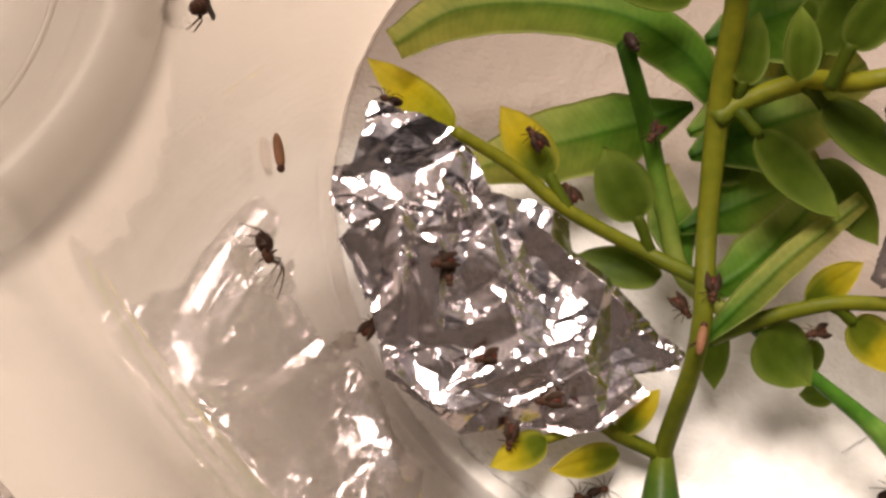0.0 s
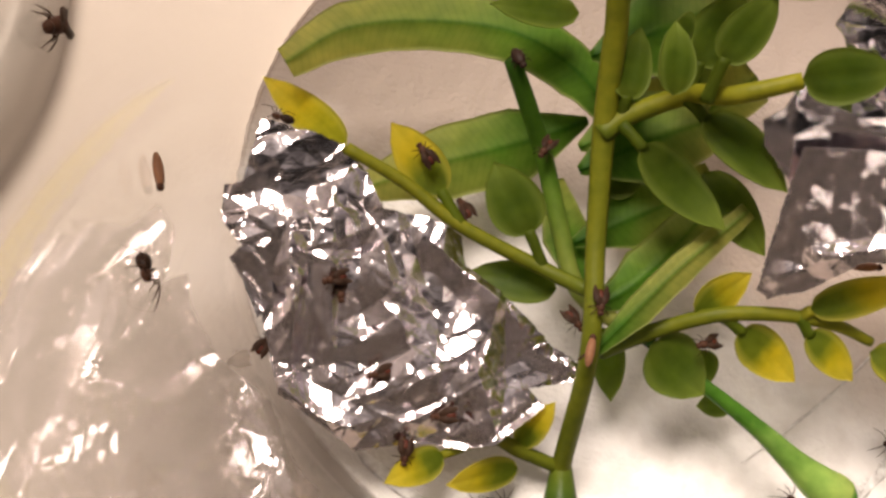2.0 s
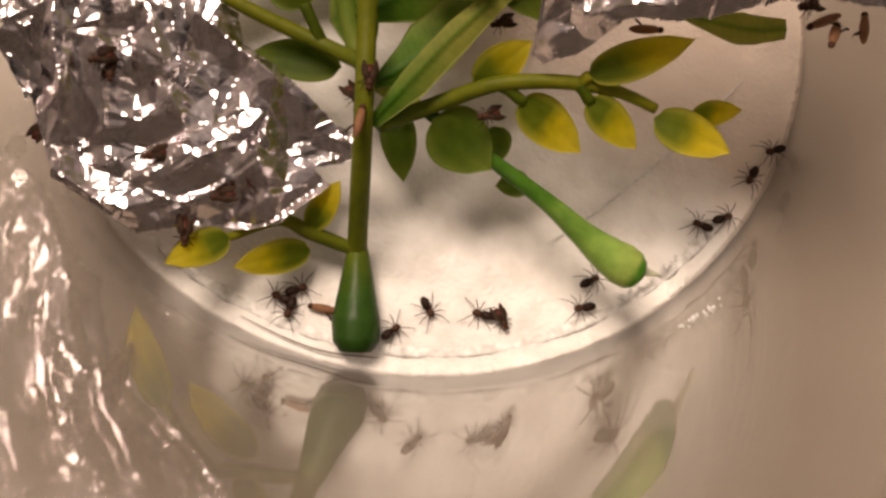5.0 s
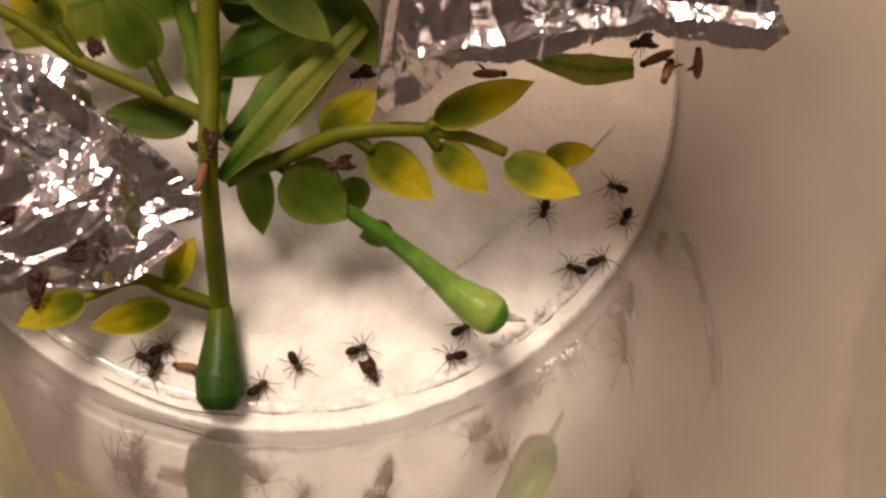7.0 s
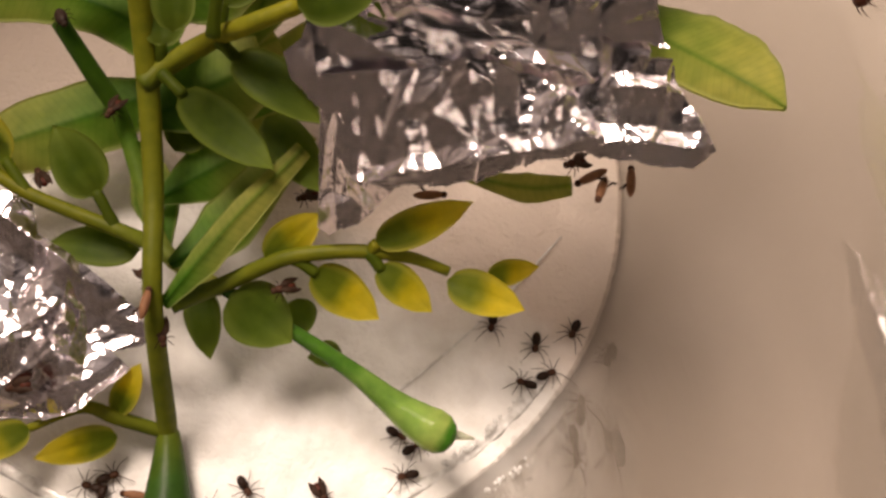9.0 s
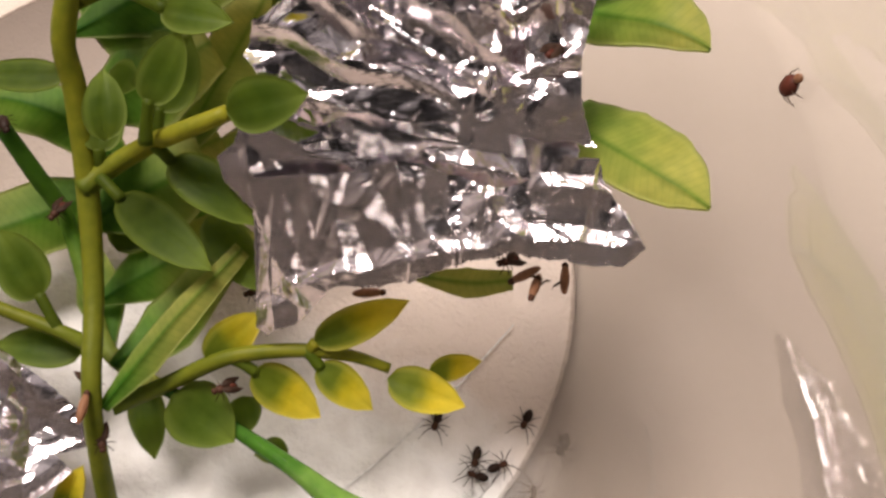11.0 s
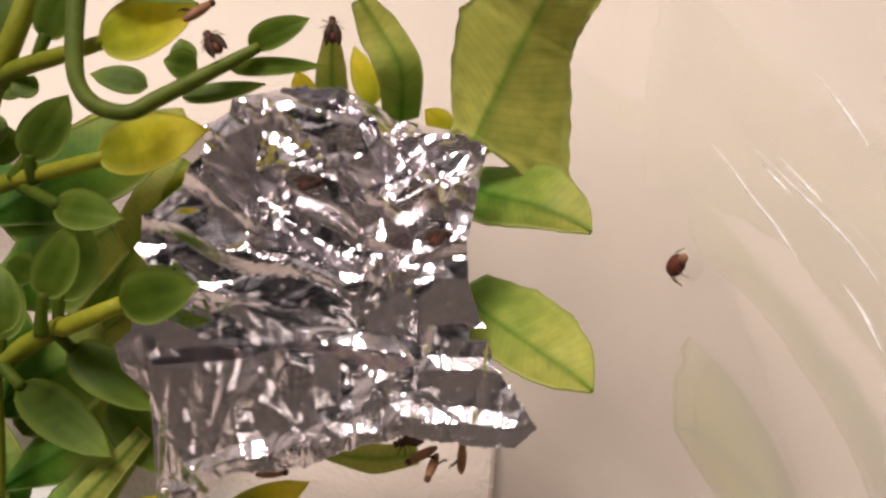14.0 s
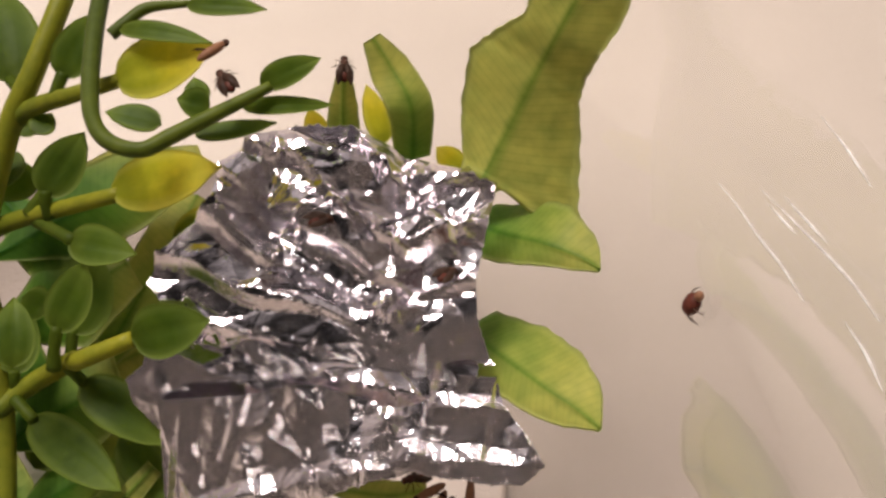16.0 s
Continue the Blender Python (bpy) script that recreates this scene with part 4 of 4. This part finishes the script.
for kind, q, heading in [
    ('s', (-15.7, -38.5, 0.7), 160),
    ('s', (-13.7, -37.5, 0.7), 20),
    ('s', (-14.6, -39.9, 0.7), 250),
    ('p', (-10.8, -39.6, 0.7), 170),
    ('s', (-3.2, -41.7, 0.7), 40),
    ('s', (0.7, -39.2, 0.7), 300),
    ('f', (8.9, -40.1, 0.7), 300),
    ('s', (19.1, -35.1, 0.7), 30),
    ('s', (18.0, -38.3, 0.7), 190),
    ('s', (32.0, -28.0, 0.7), 160),
    ('s', (34.9, -27.0, 0.7), 20),
    ('s', (38.3, -21.9, 0.7), 240),
    ('p', (-49.6, -13.2, 29.3), 290),
    ('f', (-54.5, -11.7, 50.5), 200),
]:
    if q[2] > 5:
        creature(kind, wall_pose(q, heading) @ Matrix.Scale(1.4 if kind == "f" else 1.1, 4))
    else:
        creature(kind, settle((q[0], q[1], 0.45), heading))
tilt = random.Random(6)
for kind, q, heading in [
    ('s', (-41.0, -1.1, 16.5), 175),
    ('f', (-25.6, -4.6, 19.0), 130),
    ('b', (-16.9, 4.4, 24.6), 300),
    # fly in place of the reddish cut end of a stem piece
    ('f', (-12.7, -2.4, 17.5), 240),
    ('f', (-20.6, -8.0, 13.0), 120),
    ('f', (-3.8, -7.2, 12.0), 250),
    ('f', (7.2, -7.9, 8.0), 200),
    ('f', (-8.6, -20.1, 14.0), 310),
    ('p', (-7.9, -24.3, 18.5), 80),
    ('f', (0.4, 11.6, 20.0), 330),
    ('f', (-40.6, -23.6, 9.0), 60),
    ('f', (-34.0, -17.8, 15.1), 200),
    ('f', (-32.8, -19.0, 14.1), 280),
    ('f', (-28.6, -26.5, 11.6), 200),
    ('f', (-21.4, -30.0, 10.2), 190),
    ('f', (-25.2, -34.0, 9.0), 270),
    ('f', (33.0, -14.3, 29.0), 200),
    ('p', (34.9, -15.7, 29.0), 200),
    ('p', (35.7, -17.0, 29.0), 250),
    ('p', (38.4, -16.2, 29.0), 80),
    ('f', (25.4, 3.6, 47.0), 20),
    ('f', (36.5, -0.6, 43.8), 50),
    ('f', (18.0, 9.1, 60.0), 120),
    ('p', (15.9, 16.2, 56.0), 40),
    ('f', (27.6, 19.5, 50.0), 90),
    ('f', (4.9, -21.6, 15.0), 200),
    ('f', (3.2, -10.3, 14.0), 240),
    ('p', (20.0, -13.7, 21.0), 0),
]:
    creature(kind, settle(q, heading, (tilt.uniform(-0.4, 0.4), tilt.uniform(-0.4, 0.4), 1)))
walker = creature("s", settle((8, -40, 0.45), 200))
strider = creature("s", settle((37, -9.5, 0.45), 240))
runner = creature("s", settle((41, -18, 0.45), 220))
wall_spider = creature("s", wall_pose((-49.6, -22.4, 28.8), 230) @ Matrix.Scale(1.2, 4))
wall_bug = thing("fruit_fly", "plump reddish brown fruit fly on the clear cup wall", "fly", "fruit flies in the cup")
blob("body", (0.1, 0, 0.6), (0.95, 0.78, 0.62), red_body, wall_bug)
blob("head", (-0.95, 0.1, 0.55), (0.42, 0.36, 0.34), tan_body, wall_bug)
for side in (1, -1):
    for a, reach in ((70, 1.5), (110, 1.35), (30, 1.4)):
        c, s = math.cos(radians(a)), side * math.sin(radians(a))
        limb(wall_bug, [(0.3 * c, 0.4 * s, 0.4), (0.6 * reach * c, 0.62 * reach * s, 0.7), (0.85 * reach * c, 0.85 * reach * s, 0.35), (reach * c, reach * s, 0.0)], 0.06)
wall_bug.matrix_basis = wall_pose((55.3, -9.6, 52.5), 0) @ pose(0, 0, 0, 0, 0, 150) @ Matrix.Scale(1.2, 4)
stem_fly = creature("f", settle((-7.0, -23.6, 18.5), 90))


def motions():
    def on_floor(rows):
        made = []
        for i, (t, x, y, heading) in enumerate(rows):
            made.append((t, settle((x, y, 0.45), heading)))
        return made
    walk(walker, on_floor([(0, 8.4, -40.3, 190), (3.6, 8.2, -40.2, 190), (6, 5.6, -37.9, 120), (6.5, 7.1, -37.1, 80), (7, 7.5, -37.5, 20), (7.4, 9.0, -37.8, 10), (7.8, 12.5, -35.8, 20), (8, 15.1, -35.1, 20), (8.6, 17.4, -33.4, 10), (9, 17.4, -33.7, 330), (16, 17.4, -33.7, 330)]))
    walk(strider, on_floor([(0, 37.4, -9.0, 230), (3.6, 37.1, -9.5, 230), (6, 29.8, -20.2, 245), (7, 28.8, -21.1, 255), (8, 28.6, -20.7, 262), (9, 28.7, -20.9, 255), (12, 27.3, -22.1, 250), (16, 26.8, -22.6, 250)]))
    walk(runner, on_floor([(0, 41.6, -18.2, 200), (3.6, 41.5, -18.3, 200), (6, 39.9, -18.5, 190), (7, 37.4, -18.0, 160), (8, 35.0, -20.2, 220), (9, 33.7, -23.5, 260), (12, 31.8, -26.3, 250), (16, 31.6, -26.6, 250)]))
    walk(wall_spider, [(t, wall_pose(q, 230)) for t, q in ((0, (-47.3, -29.7, 51.5)), (0.5, (-47.4, -29.8, 51.9)), (1, (-47.4, -28.6, 48.6)), (1.5, (-47.2, -27.8, 45.8)), (2, (-47.0, -27.1, 43.3)), (2.5, (-46.7, -26.7, 41.1)), (16, (-46.7, -26.7, 41.0)))])
    walk(wall_bug, [(t, wall_pose(q, 0) @ pose(0, 0, 0, 0, 0, 150)) for t, q in ((0, (55.9, -7.5, 47.3)), (9.5, (55.9, -7.5, 47.5)), (11.8, (56.4, -7.1, 49.5)), (13, (56.5, -7.7, 50.4)), (14, (56.5, -8.1, 50.8)), (15, (56.6, -8.5, 51.5)), (16, (56.7, -9.0, 52.3)))])
    walk(stem_fly, [(0, settle((-7.2, -19.5, 19.4), 270)), (6, settle((-7.2, -20.5, 19.2), 270)), (8, settle((-7.0, -23.6, 18.2), 270)), (9, settle((-6.8, -26.3, 14.6), 280)), (16, settle((-6.8, -26.6, 14.4), 280))])


motions()
